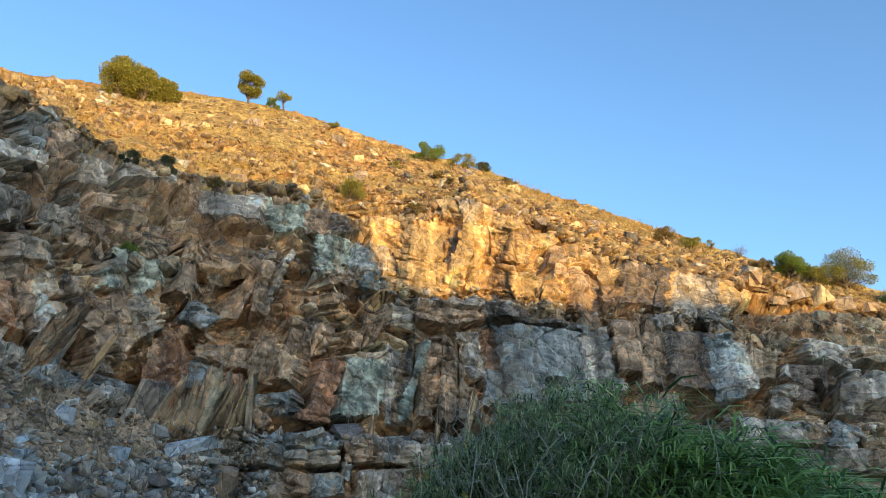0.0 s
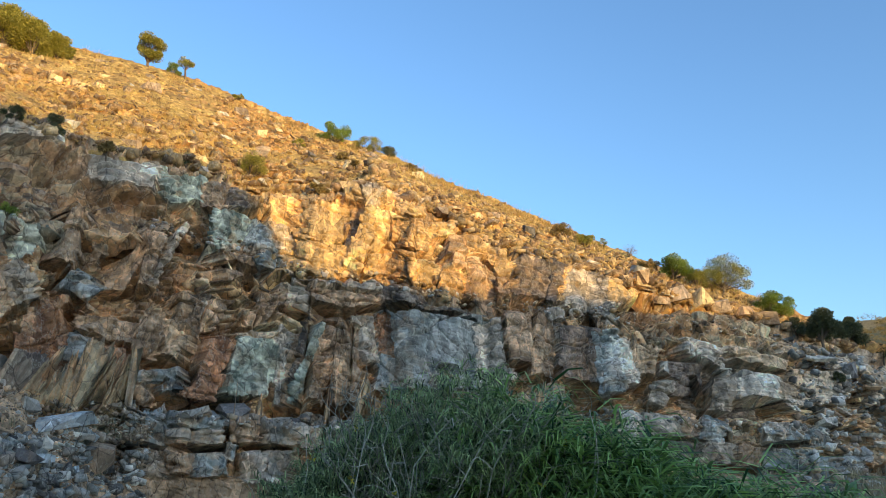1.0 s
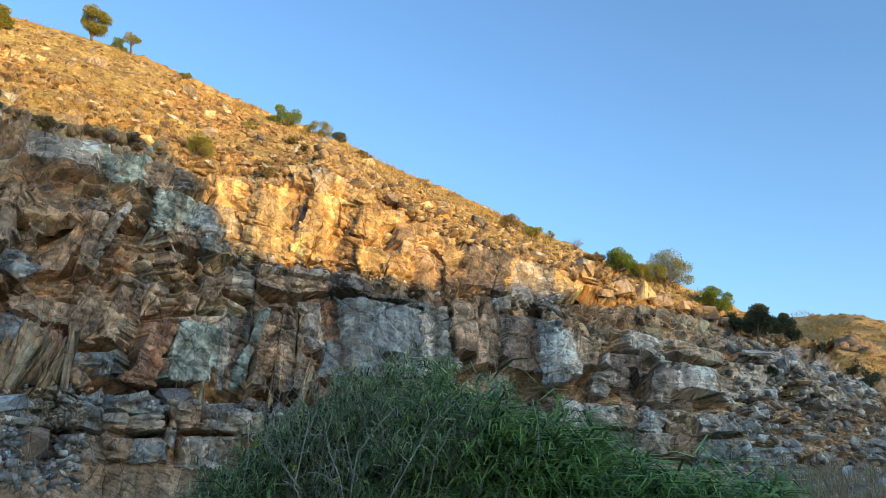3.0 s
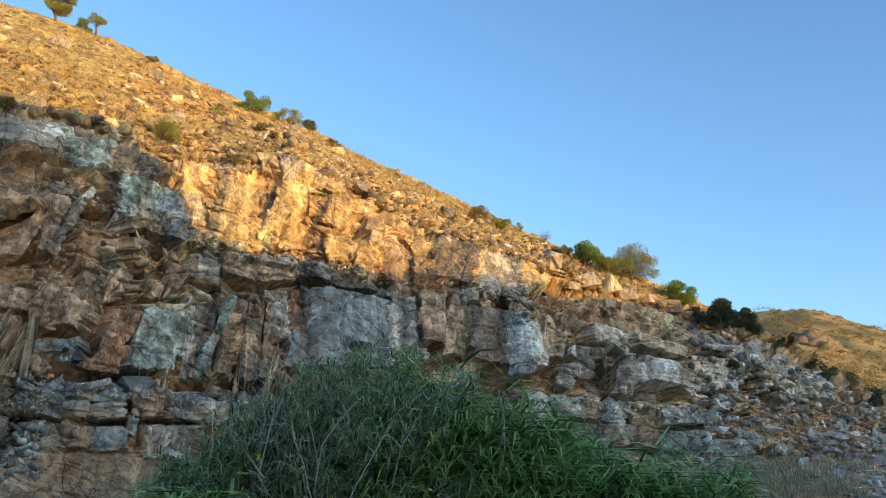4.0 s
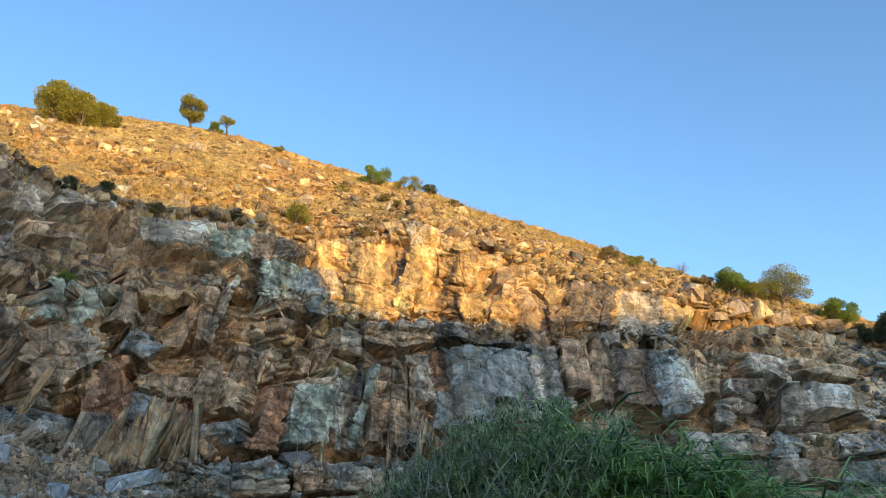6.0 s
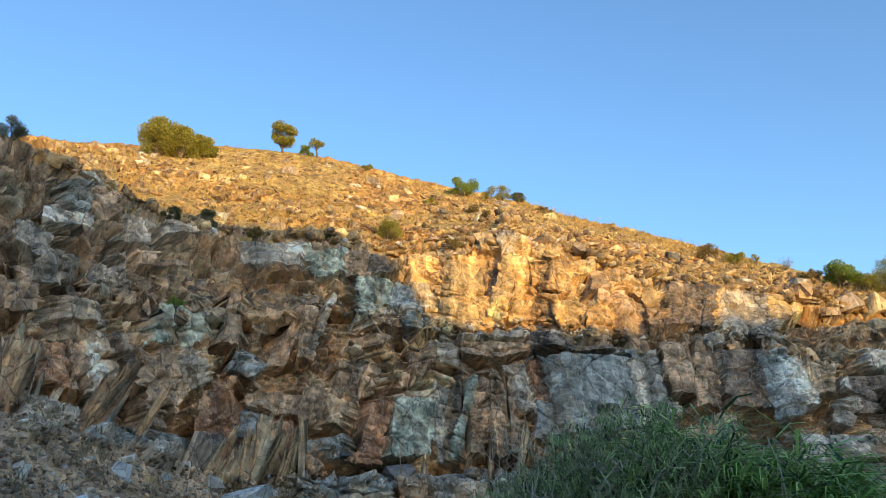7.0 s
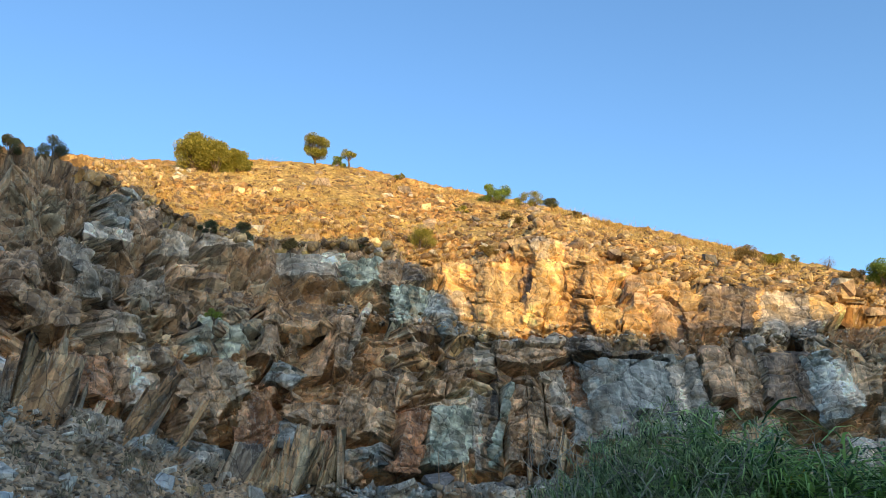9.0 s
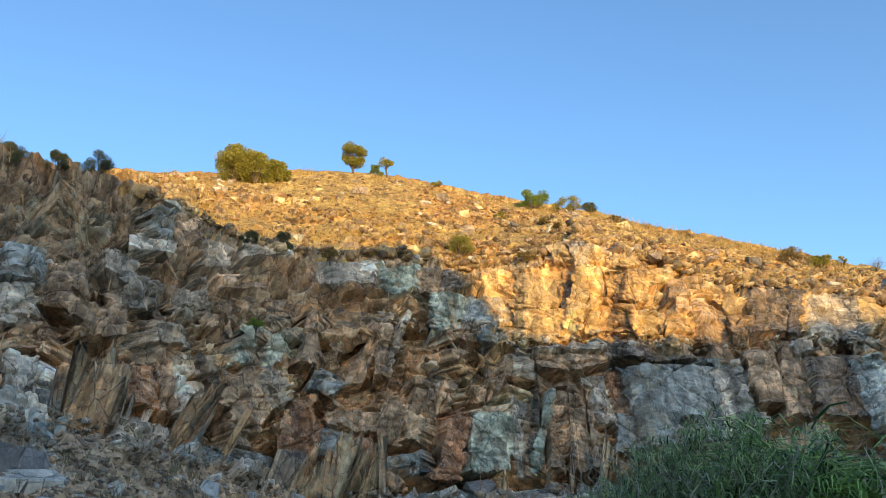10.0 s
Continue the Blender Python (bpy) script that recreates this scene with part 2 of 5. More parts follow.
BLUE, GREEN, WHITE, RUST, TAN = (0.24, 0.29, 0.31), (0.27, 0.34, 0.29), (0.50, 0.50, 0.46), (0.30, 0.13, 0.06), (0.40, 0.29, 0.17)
stain(8.5, 9.0, 5.0, 2.6, BLUE, 0.9)
stain(-5.3, 8.0, 2.0, 2.6, GREEN, 0.9)
stain(-8.2, 7.0, 1.3, 2.8, RUST, 0.8)
stain(-19.5, 14.5, 2.0, 1.8, GREEN, 0.7)
stain(-15.5, 19.2, 3.4, 0.9, WHITE, 0.7)
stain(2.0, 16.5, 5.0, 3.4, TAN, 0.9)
stain(20.0, 13.0, 2.2, 1.3, BLUE, 0.8)
stain(28.0, 7.5, 4.0, 1.6, WHITE, 0.6)
stain(-30.0, 13.0, 1.2, 2.6, WHITE, 0.7)


def rock_colour(p, az, el, die_big, die_small, seed):
    """Mineral colour at each point: stone type by region and block, with stains."""
    region = fractal(p * (0.35, 0.35, 0.25), seed, 3)
    value = 0.50 * region + 0.52 * die_big + 0.50 * die_small - 0.29
    col = palette_pick(value, STONE) * (1.88, 1.76, 1.46)
    rust = np.clip((fractal(p * (0.8, 0.8, 0.45), seed + 9, 3) - 0.52) * 6, 0, 1) * 0.18
    col = col * (1 - rust[:, None]) + np.array(RUST) * rust[:, None]
    edge = fractal(p * 1.3, seed + 21, 3)
    for a, e, w, h, c, much in STAINS:
        k = np.clip(1.6 - 1.3 * np.sqrt(((az - a) / w) ** 2 + ((el - e) / h) ** 2) + (edge - 0.5) * 1.6, 0, 1) * much
        tone = (0.62 + 0.75 * die_small)[:, None]
        col = col * (1 - k[:, None]) + np.array(c) * tone * k[:, None]
    return np.clip(col, 0.02, 0.8)


def grid_faces(nu, nv):
    i = np.arange((nu - 1) * (nv - 1))
    a = (i // (nv - 1)) * nv + i % (nv - 1)
    return np.stack([a, a + nv, a + nv + 1, a + 1], 1)


def loft(az, rows, counts):
    """Surface through rows of (elevation, radius) curves; counts: steps between the rows. Gives places, row number and shape."""
    a = np.radians(az)
    zs = [EYE + r * np.tan(np.radians(el)) if el is not None else np.zeros_like(az) for el, r in rows]
    rs = [r for el, r in rows]
    ts = np.concatenate([k + np.arange(n) / n for k, n in enumerate(counts)] + [np.array([len(rows) - 1.0])])
    R, Z = [], []
    for t in ts:
        k = min(int(t), len(rows) - 2)
        w = t - k
        R.append(rs[k] * (1 - w) + rs[k + 1] * w)
        Z.append(zs[k] * (1 - w) + zs[k + 1] * w)
    R, Z = np.array(R).T, np.array(Z).T
    P = np.stack([R * np.sin(a)[:, None], R * np.cos(a)[:, None], Z], 2)
    return P, np.broadcast_to(ts, R.shape)


def outward(P):
    du, dv = np.gradient(P, axis=0), np.gradient(P, axis=1)
    n = np.cross(du, dv)
    n /= np.linalg.norm(n, axis=2, keepdims=True) + 1e-9
    toward = (n * P).sum(2) > 0
    n[toward] *= -1
    return n


def bearing(p):
    r = np.hypot(p[:, 0], p[:, 1])
    return np.degrees(np.arctan2(p[:, 0], p[:, 1])), np.degrees(np.arctan2(p[:, 2] - EYE, r))


def base_rows(az):
    """Rows of the cliff, bottom to top, as (elevation, distance) at the given bearings."""
    br, tr = curve(az, BASE_R), curve(az, TOE_R)
    wob = 0.7 * np.sin(az * 0.55 + 1.0) * np.sin(az * 0.23) + 0.3 * np.sin(az * 1.7 + 2.0)
    br = br + wob * 0.6
    mid_r = br + 1.2
    in_r = mid_r + 0.65 + 0.08 * np.sin(az * 1.3 + 2)
    rim_r = in_r + curve(az, LIP) * 0.5
    low, mid, rim = curve(az, BASE_EL), curve(az, MID_EL), curve(az, RIM_EL)
    mid = mid + (0.35 * np.sin(az * 1.9) + 0.25 * np.sin(az * 4.3 + 1)) * np.interp(az, [-20, -4, -2, 5, 8], [1.2, 1, 0.2, 0.2, 1])
    return [(None, tr), (low - curve(az, DROP), br - 1.1), (low, br - 0.8), (low + 0.15, br), (mid - 0.25, mid_r), (mid + 0.1, in_r), (rim - 0.3, rim_r), (rim + 0.1, rim_r + 0.8), (rim * 0.75 - 1, rim_r + 8)]


def face_distance(az, el):
    """Level distance to the smooth rock face at a bearing and elevation."""
    rows = base_rows(np.array([az]))
    pts = [(float(r[0]), float(EYE + r[0] * np.tan(np.radians(e[0]))) if e is not None else 0.0) for e, r in rows]
    t = math.tan(radians(el))
    for (r0, z0), (r1, z1) in zip(pts, pts[1:]):
        f0, f1 = z0 - EYE - r0 * t, z1 - EYE - r1 * t
        if f0 <= 0 < f1:
            return r0 + (r1 - r0) * f0 / (f0 - f1)
    return pts[-3][0]


BLOCKS = []
# dark serves real slate and also paints the shade in sunk clefts
STONE_TONES = {
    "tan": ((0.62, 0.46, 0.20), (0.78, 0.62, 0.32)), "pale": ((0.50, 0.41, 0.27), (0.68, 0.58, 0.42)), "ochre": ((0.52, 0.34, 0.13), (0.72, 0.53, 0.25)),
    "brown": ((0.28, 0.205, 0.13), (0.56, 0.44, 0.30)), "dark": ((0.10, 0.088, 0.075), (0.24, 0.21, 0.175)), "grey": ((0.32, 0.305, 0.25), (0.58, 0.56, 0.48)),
    "blue": ((0.19, 0.26, 0.27), (0.41, 0.49, 0.51)), "green": ((0.16, 0.24, 0.21), (0.62, 0.74, 0.66)), "white": ((0.40, 0.42, 0.38), (0.80, 0.81, 0.75)),
    "rust": ((0.32, 0.16, 0.08), (0.54, 0.34, 0.20)),
}


def block(az, el, w, h, roll, proud, kind, top=0.0):
    """Note a block of the face: bearing, elevation, width and height in degrees, lean, how far it stands out, stone, and how far its top tips to the sky."""
    BLOCKS.append((az, el, w, h, roll, proud, kind, top))


def build_cliff():
    az = np.concatenate([np.arange(-75, -43, 0.5), np.arange(-43, 46.5, 0.058), np.arange(46.5, 78, 0.5)])
    P, ts = loft(az, base_rows(az), [100, 44, 14, 175, 16, 130, 6, 6])
    nu, nv = P.shape[:2]
    N = outward(P).reshape(-1, 3)
    p, t = P.reshape(-1, 3), ts.reshape(-1)
    b, e = bearing(p)
    s = np.radians(b) * 20
    climb = np.concatenate([np.zeros((nu, 1)), np.cumsum(np.linalg.norm(np.diff(P, axis=1), axis=2), 1)], 1)
    climb -= climb[:, [int(np.searchsorted(ts[0], 4.0))]]
    extra = climb - P[:, :, 2]
    for _ in range(3):
        run = np.cumsum(np.pad(extra, ((61, 60), (0, 0)), mode="edge"), 0)
        extra = (run[121:] - run[:-121]) / 121
        extra = np.concatenate([extra, extra[-1:]]) if len(extra) < nu else extra[:nu]
    up = (P[:, :, 2] + extra).reshape(-1) + 10.0
    warp = (fractal(p * 0.35, 5, 2) - 0.5) * 0.6
    dip = np.interp(b, [-40, -32, -26, -20, -13, -6, 0, 8, 20, 40], [0.1, -0.15, -0.35, -0.1, 0.28, 0.2, 0.06, 0.1, 0.0, 0.25])
    u, v = s + warp - np.clip(up - 8.5, -1.8, 3.5) * dip, up + 0.5 * np.sin(s * 0.35) + warp * 0.5
    face = np.clip(np.minimum(t - 0.9, 7.1 - t) * 4, 0, 1) * np.interp(b, [27, 36], [1, 0.7])
    talus = np.clip(1.2 - t, 0, 1)
    lower = np.clip(1.2 - np.abs(t - 3.5), 0, 1) * np.interp(b, [-20, -13, -9, 4, 9, 14], [0, 0.3, 1, 1, 0.4, 0.3])
    rubbly = np.clip(np.interp(b, [-34, -30, -10, -6], [1, 0.8, 0.8, 0]) * np.clip((e - 14.5) / 2.5, 0, 1) + np.interp(b, [-36, -31], [0.8, 0]), 0, 1)
    plates = np.maximum(lower, np.interp(b, [-33, -28, -10, -8], [0, 0.15, 0.35, 0]) * np.clip((16.5 - e) / 2, 0, 1))
    layered = np.interp(b, [16, 24, 40], [0, 1, 1])
    big, rb, gb, db = chunks(u, v, (1.7, 1.35), 11, 0.75, 0.75, 0.09)
    med, rm, gm, dm = chunks(u + 0.25 * rb[:, 4], v + 0.25 * rb[:, 5], (0.62, 0.46), 23, 0.42, 1.0, 0.15)
    small, rs, gs, ds = chunks(u + 0.1 * rm[:, 4], v + 0.1 * rm[:, 5], (0.24, 0.18), 37, 0.20, 1.1, 0.25)
    tiny, ry, gy, dy = chunks(u, v, (0.12, 0.10), 43, 0.04, 0.7, 0.3)
    tall, rt, gt, dt = chunks(u, v + 0.4 * rb[:, 4], (0.26, 1.25), 41, 0.34, 0.55)
    beds, rl, gl, dl = chunks(u, v + 0.12 * rb[:, 4], (1.1, 0.24), 47, 0.36, 0.7)
    soft = (fractal(p * 1.2, 55, 4) - 0.5) * 0.4
    crack = -0.42 * rm[:, 9] ** 2 * np.exp(-(gm / 0.13) ** 2) - 0.18 * rs[:, 9] ** 2 * np.exp(-(gs / 0.25) ** 2) - 0.50 * rb[:, 9] * np.exp(-(gb / 0.06) ** 2)
    crack = crack * np.interp(b, [27, 33], [1, 0.3])
    broken = big * (0.8 - 0.35 * rubbly) + med * (1 - 0.7 * plates) * (1 + 0.15 * rubbly) * (1 - 0.5 * layered) + small * (1 + 0.25 * rubbly) + tiny + tall * plates + beds * layered + crack
    streak = fractal(np.stack([u * 3.0, v * 0.8, u * 0], 1), 57, 3)
    mottle = fractal(p * 2.6, 58, 4)
    col = rock_colour(p, b, e, np.where(lower > 0.5, dt, np.where(layered > 0.5, dl, 0.5 * dm + 0.5 * db)), 0.7 * ds + 0.3 * dy, 101)
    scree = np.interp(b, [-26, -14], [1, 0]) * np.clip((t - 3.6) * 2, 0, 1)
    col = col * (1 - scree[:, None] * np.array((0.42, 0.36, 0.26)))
    earth = palette_pick(fractal(p * 1.5, 71, 4) * 1.3 - 0.15 + 0.4 * (ds - 0.5), [(0, (0.22, 0.165, 0.11)), (0.5, (0.40, 0.31, 0.20)), (1, (0.58, 0.48, 0.34))])
    k = np.maximum(np.clip((1.06 - t) * 10, 0, 1), np.interp(b, [30, 37], [0, 0.45]))[:, None]
    col = col * (1 - k) + earth * k
    broken = broken * (1 - 0.62 * np.clip(2.2 - np.abs(b - 1.5) / 3.0, 0, 1) * np.clip((t - 4.9) * 6, 0, 1))
    # single blocks: flat broken faces that stand out of the rubble, each with its own stone
    owner = np.full((nu, nv), -1)
    shaped = (broken * face).reshape(nu, nv)
    B, E, C = b.reshape(nu, nv), e.reshape(nu, nv), col.reshape(nu, nv, 3)
    fine = (small * 0.32 + tiny * 0.3 + tall * 0.3 * plates + med * 0.34 + crack * 0.5).reshape(nu, nv)
    jag = ((rs[:, 1] - 0.5) * 0.26 + (rm[:, 1] - 0.5) * 0.5).reshape(nu, nv)
    jog = ((rs[:, 2] - 0.5) * 0.22 + (rm[:, 2] - 0.5) * 0.4).reshape(nu, nv)
    tone = np.clip(0.45 + 1.9 * (mottle - 0.5) + 1.5 * (streak - 0.5) + 0.35 * (ds - 0.5) + 0.45 * (dm - 0.5) + 0.12 * (dy - 0.5), 0, 1).reshape(nu, nv)
    chip = (0.74 + 0.4 * ds).reshape(nu, nv, 1)
    patch = mottle.reshape(nu, nv)
    rng = random.Random(8)
    for n, (a, el, w, h, roll, proud, kind, top) in enumerate(BLOCKS):
        reach = (w + h) * 0.62 + 0.6
        i0, i1 = np.searchsorted(az, (a - reach, a + reach))
        if i1 - i0 < 3:
            continue
        x, y = (B[i0:i1] - a) * math.cos(radians(el)), E[i0:i1] - el
        sn, cs = math.sin(radians(roll)), math.cos(radians(roll))
        lx, ly = x * cs - y * sn, x * sn + y * cs
        lx = lx + rng.uniform(-0.22, 0.22) * ly
        ly = ly + rng.uniform(-0.12, 0.12) * lx
        taper = 1 + rng.uniform(-0.18, 0.18) * ly / (h * 0.5)
        gap = np.minimum(w * 0.5 * taper + jag[i0:i1] * min(1.0, w / 2.5) - np.abs(lx), h * 0.5 + jog[i0:i1] * min(1.0, h / 2.5) - np.abs(ly))
        inside = gap > 0
        tip_x, tip_y = rng.uniform(-0.16, 0.16), rng.uniform(-0.12, 0.12)
        scale = radians(1) * face_distance(a, el)
        plane = 0.04 + proud * 0.24 + (tip_x * lx + tip_y * ly) * scale
        bend = rng.uniform(-0.3, 0.4) * w
        plane -= np.maximum(0, lx - bend) * scale * rng.uniform(0.0, 0.5)
        plane -= np.maximum(0, ly / (h * 0.5) - (1 - top)) * h * 0.5 * scale * 1.6 * (top > 0)
        if -5 < a < 8 and el > 13:
            plane = plane * 0.55
        rough = fine[i0:i1] * min(0.8, 0.25 + 3.0 / (w * h))
        S = shaped[i0:i1]
        S[inside] = (plane + rough)[inside]
        rim = (gap <= 0) & (gap > -0.06)
        S[rim] = np.minimum(S[rim], plane[rim] - 0.12)
        owner[i0:i1][inside] = n
        owner[i0:i1][rim] = -1
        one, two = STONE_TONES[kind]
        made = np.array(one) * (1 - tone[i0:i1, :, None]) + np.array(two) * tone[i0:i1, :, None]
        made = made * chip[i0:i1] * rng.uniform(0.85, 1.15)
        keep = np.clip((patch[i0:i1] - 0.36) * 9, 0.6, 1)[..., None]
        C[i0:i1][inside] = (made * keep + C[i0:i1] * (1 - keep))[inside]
    lines = fractal(np.stack([u * 6.0, v * 1.6, u * 0], 1), 59, 3)
    bands = np.clip(1.6 * (lines - 0.5) + 1.4 * (streak - 0.5) + 1.0, 0.55, 1.45)
    col *= (1 + (bands - 1) * np.clip(t - 2, 0, 1) * 0.6)[:, None]
    col = np.clip(col * (1.02, 0.84, 0.69), 0.015, 0.85)
    disp = shaped.reshape(-1) + soft * 0.22 + talus * (soft + small * 0.6)
    disp *= np.clip(t / 0.3, 0, 1) * np.clip((7.9 - t) * 2, 0, 1)
    q = p + N * disp[:, None]
    faces = grid_faces(nu, nv)
    own = owner.reshape(-1)[faces]
    whose = np.where((own == own[:, :1]).all(1), own[:, 0], -1)
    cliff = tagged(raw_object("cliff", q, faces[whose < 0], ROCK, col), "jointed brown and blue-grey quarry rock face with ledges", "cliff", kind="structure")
    order = np.argsort(whose, kind="stable")
    starts = np.searchsorted(whose[order], np.arange(len(BLOCKS) + 1))
    for n in range(len(BLOCKS)):
        mine = faces[order[starts[n]:starts[n + 1]]]
        if len(mine) < 12:
            continue
        used, idx = np.unique(mine, return_inverse=True)
        raw_object(BLOCKS[n][6] + "_block", q[used], idx.reshape(mine.shape), ROCK, col[used], cliff)
    return cliff


def build_hillside():
    az = np.concatenate([np.arange(-75, -36, 0.5), np.arange(-36, 46.5, 0.09), np.arange(46.5, 78, 0.5)])
    rim_r = base_rows(az)[6][1] + 0.9
    top_r = curve(az, [(-80, 52), (-10, 50), (4, 47), (20, 45), (30, 44), (36, 45), (42, 47), (50, 55), (80, 70)])
    rim_el = np.minimum(curve(az, RIM_EL) - 0.35, curve(az, SKY_EL) - 0.6)
    rim_el = np.where(az < -30, rim_el - (-30 - az) * 0.5, rim_el)
    sky_el = curve(az, SKY_EL) + 0.15
    mid_el, mid_r = rim_el * 0.5 + sky_el * 0.5 - 0.1, rim_r * 0.5 + top_r * 0.5
    rows = [(rim_el - 1.4, rim_r - 0.5), (rim_el + 0.15, rim_r), (mid_el, mid_r), (sky_el - 0.08, top_r - 2), (sky_el - 0.02, top_r), (sky_el - 1.6, top_r + 5), (sky_el * 0.62, top_r + 25), (None, top_r + 70)]
    P, ts = loft(az, rows, [4, 75, 75, 14, 8, 8, 6])
    nu, nv = P.shape[:2]
    p, t = P.reshape(-1, 3), ts.reshape(-1) - 1
    b, e = bearing(p)
    N = outward(P).reshape(-1, 3)
    warp = (fractal(p * 0.4, 15, 2) - 0.5) * 2
    s, v = np.radians(b) * 38, np.hypot(p[:, 0], p[:, 1])
    big, rb, gb, db = chunks(s + warp, v + warp, (1.9, 1.6), 61, 0.6, 0.5)
    med, rm, gm, dm = chunks(s + warp, v, (0.75, 0.7), 63, 0.35, 0.6)
    small, rs, gs, ds = chunks(s, v, (0.34, 0.34), 65, 0.16, 0.7)
    stony = np.clip((fractal(p * (0.2, 0.2, 0.3), 67, 3) - 0.46) * 7, 0, 1)
    low = np.clip(1.0 - t, 0, 1)
    stony = np.clip(stony * 0.8 + low * np.interp(b, [-20, 0, 15], [0.0, 0.6, 1.0]) + np.clip(t - 1.2, 0, 0.2), 0.1, 1)
    disp = stony * (big * 0.8 * np.clip(1.7 - t, 0.1, 1) + med * np.clip(1.9 - t, 0.35, 1)) + np.maximum(stony, 0.45) * small + (fractal(p * 0.25, 69, 4) - 0.5) * 1.0 * np.clip(1.9 - t, 0.15, 1)
    disp *= np.clip((3.4 - t) * 2, 0.1, 1)
    q = p + N * disp[:, None]
    rocky = rock_colour(p, b, e, dm, ds, 131) * np.array((0.78, 0.56, 0.30))
    earth = palette_pick(fractal(p * 0.9, 73, 4) * 1.5 - 0.25 + 0.3 * (ds - 0.5), [(0, (0.26, 0.155, 0.045)), (0.5, (0.42, 0.28, 0.085)), (1, (0.56, 0.40, 0.13))])
    k = np.clip(stony * 1.2 - 0.2 + (rs[:, 2] - 0.5) * 0.9, 0, 1)[:, None]
    col = rocky * k + earth * (1 - k)
    return tagged(raw_object("hillside", q, grid_faces(nu, nv), EARTH, col), "stony dry hillside with scattered broken rock", "hillside", kind="structure")


def build_ground():
    """One sheet to the horizon, rising into the hill across the valley and the ridge behind the camera."""
    rr = np.concatenate([np.linspace(0.0, 30, 60), np.geomspace(31, 1500, 120)])
    aa = np.radians(np.arange(0, 360.5, 0.75))
    A, Rr = np.meshgrid(aa, rr, indexing="ij")
    X, Y = Rr * np.sin(A), Rr * np.cos(A)
    p = np.stack([X, Y, 0 * X], 2).reshape(-1, 3)
    deg = (np.degrees(A).reshape(-1) + 180) % 360 - 180
    r = Rr.reshape(-1)
    # far hill to the right
    crest = np.interp(deg, [20, 33, 36.7, 40.5, 45, 52, 62, 90], [7, 10.2, 10.2, 9.5, 8.4, 7, 5, 3])
    far = np.clip((r - 55) / 165, 0, 1)
    far = far * far * (3 - 2 * far) * np.clip(1 - np.abs(deg - 40) / 45, 0, 1) ** 0.5
    z = far * (EYE + 220 * np.tan(np.radians(crest)))
    z = z * np.clip(1 - (r - 220) / 500, 0.3, 1)
    z += (fractal(p * 0.02, 81, 4) - 0.5) * np.clip(r - 40, 0, 120) * 0.05
    z += (fractal(p * 0.7, 83, 3) - 0.5) * 0.14 * np.clip(r / 3, 0, 1)
    p[:, 2] = z - 0.05
    col = palette_pick(fractal(p * 0.35, 85, 4) * 1.4 - 0.2, [(0, (0.20, 0.125, 0.045)), (0.5, (0.36, 0.235, 0.08)), (1, (0.56, 0.38, 0.13))])
    near = np.clip(1 - (r - 26) / 12, 0, 1)[:, None]
    col = col * (1 - near) + near * palette_pick(fractal(p * 1.1, 86, 4) * 1.4 - 0.2, [(0, (0.38, 0.30, 0.21)), (1, (0.62, 0.53, 0.40))])
    scrub = np.clip((fractal(p * 0.12, 87, 4) - 0.53) * 9, 0, 1)[:, None] * np.clip((r - 50) / 40, 0, 1)[:, None]
    col = col * (1 - scrub) + np.array((0.10, 0.10, 0.045)) * scrub
    return tagged(raw_object("ground", p, grid_faces(len(aa), len(rr)), EARTH, col), "stony quarry floor and dry grassy valley slopes", "ground", kind="structure")


# Edge of the evening shade on the rock: bearing, elevation, distance.
SHADE = [(-55, 27, 18), (-42, 27, 19), (-34, 26.5, 20), (-32.5, 25.0, 22), (-28.8, 23.1, 24), (-24.9, 21.7, 25), (-17.6, 20.9, 24.5), (-10.9, 20.8, 24), (-7.2, 19.8, 23.5), (-6.4, 18.3, 22.5),
         (-4.2, 15.8, 22), (-1.9, 13.2, 22), (2.8, 13.1, 22.5), (9.1, 12.8, 23), (17.2, 12.2, 26), (24.6, 10.8, 30), (30.1, 9.6, 35), (36, 9.4, 42), (44, 5.2, 50), (60, 2.5, 60)]


def build_ridge():
    """The opposite quarry wall behind the camera, whose crest throws the shade."""
    h = Vector((SUN_DIR.x, SUN_DIR.y, 0)).normalized()
    side = Vector((-h.y, h.x, 0))
    far = 42.0
    pts = []
    for az, el, r in SHADE:
        b = shown(az, el, r)
        go = far - b.dot(h)
        pts.append((b.dot(side), b.z + go * math.tan(radians(SUN_EL))))
    pts.sort()
    w = np.linspace(-110, 110, 441)
    crest = np.interp(w, [q[0] for q in pts], [q[1] for q in pts])
    crest = crest + 0.35 * np.array([noise.noise(Vector((a * 0.9, 1.0, 4.0))) for a in w])
    prof = [(-26, 0.0), (-14, 0.25), (-7, 0.6), (-1.5, 0.93), (0, 1.0), (6, 0.96), (30, 0.75), (80, 0.0)]
    v = []
    for i, a in enumerate(w):
        for off, k in prof:
            q = side * a + h * (far + off)
            v.append((q.x, q.y, crest[i] * k - 0.1 + (0.8 * noise.noise(Vector((a * 0.3, off * 0.3, 2.0))) if k not in (0.0, 1.0) else 0)))
    v = np.array(v)
    col = palette_pick(fractal(v * 0.5, 91, 4), [(0, (0.26, 0.19, 0.12)), (1, (0.52, 0.42, 0.28))])
    return tagged(raw_object("opposite_ridge", v, grid_faces(len(w), len(prof)), EARTH, col), "shaded stony ridge across the quarry floor", "ridge", kind="structure")


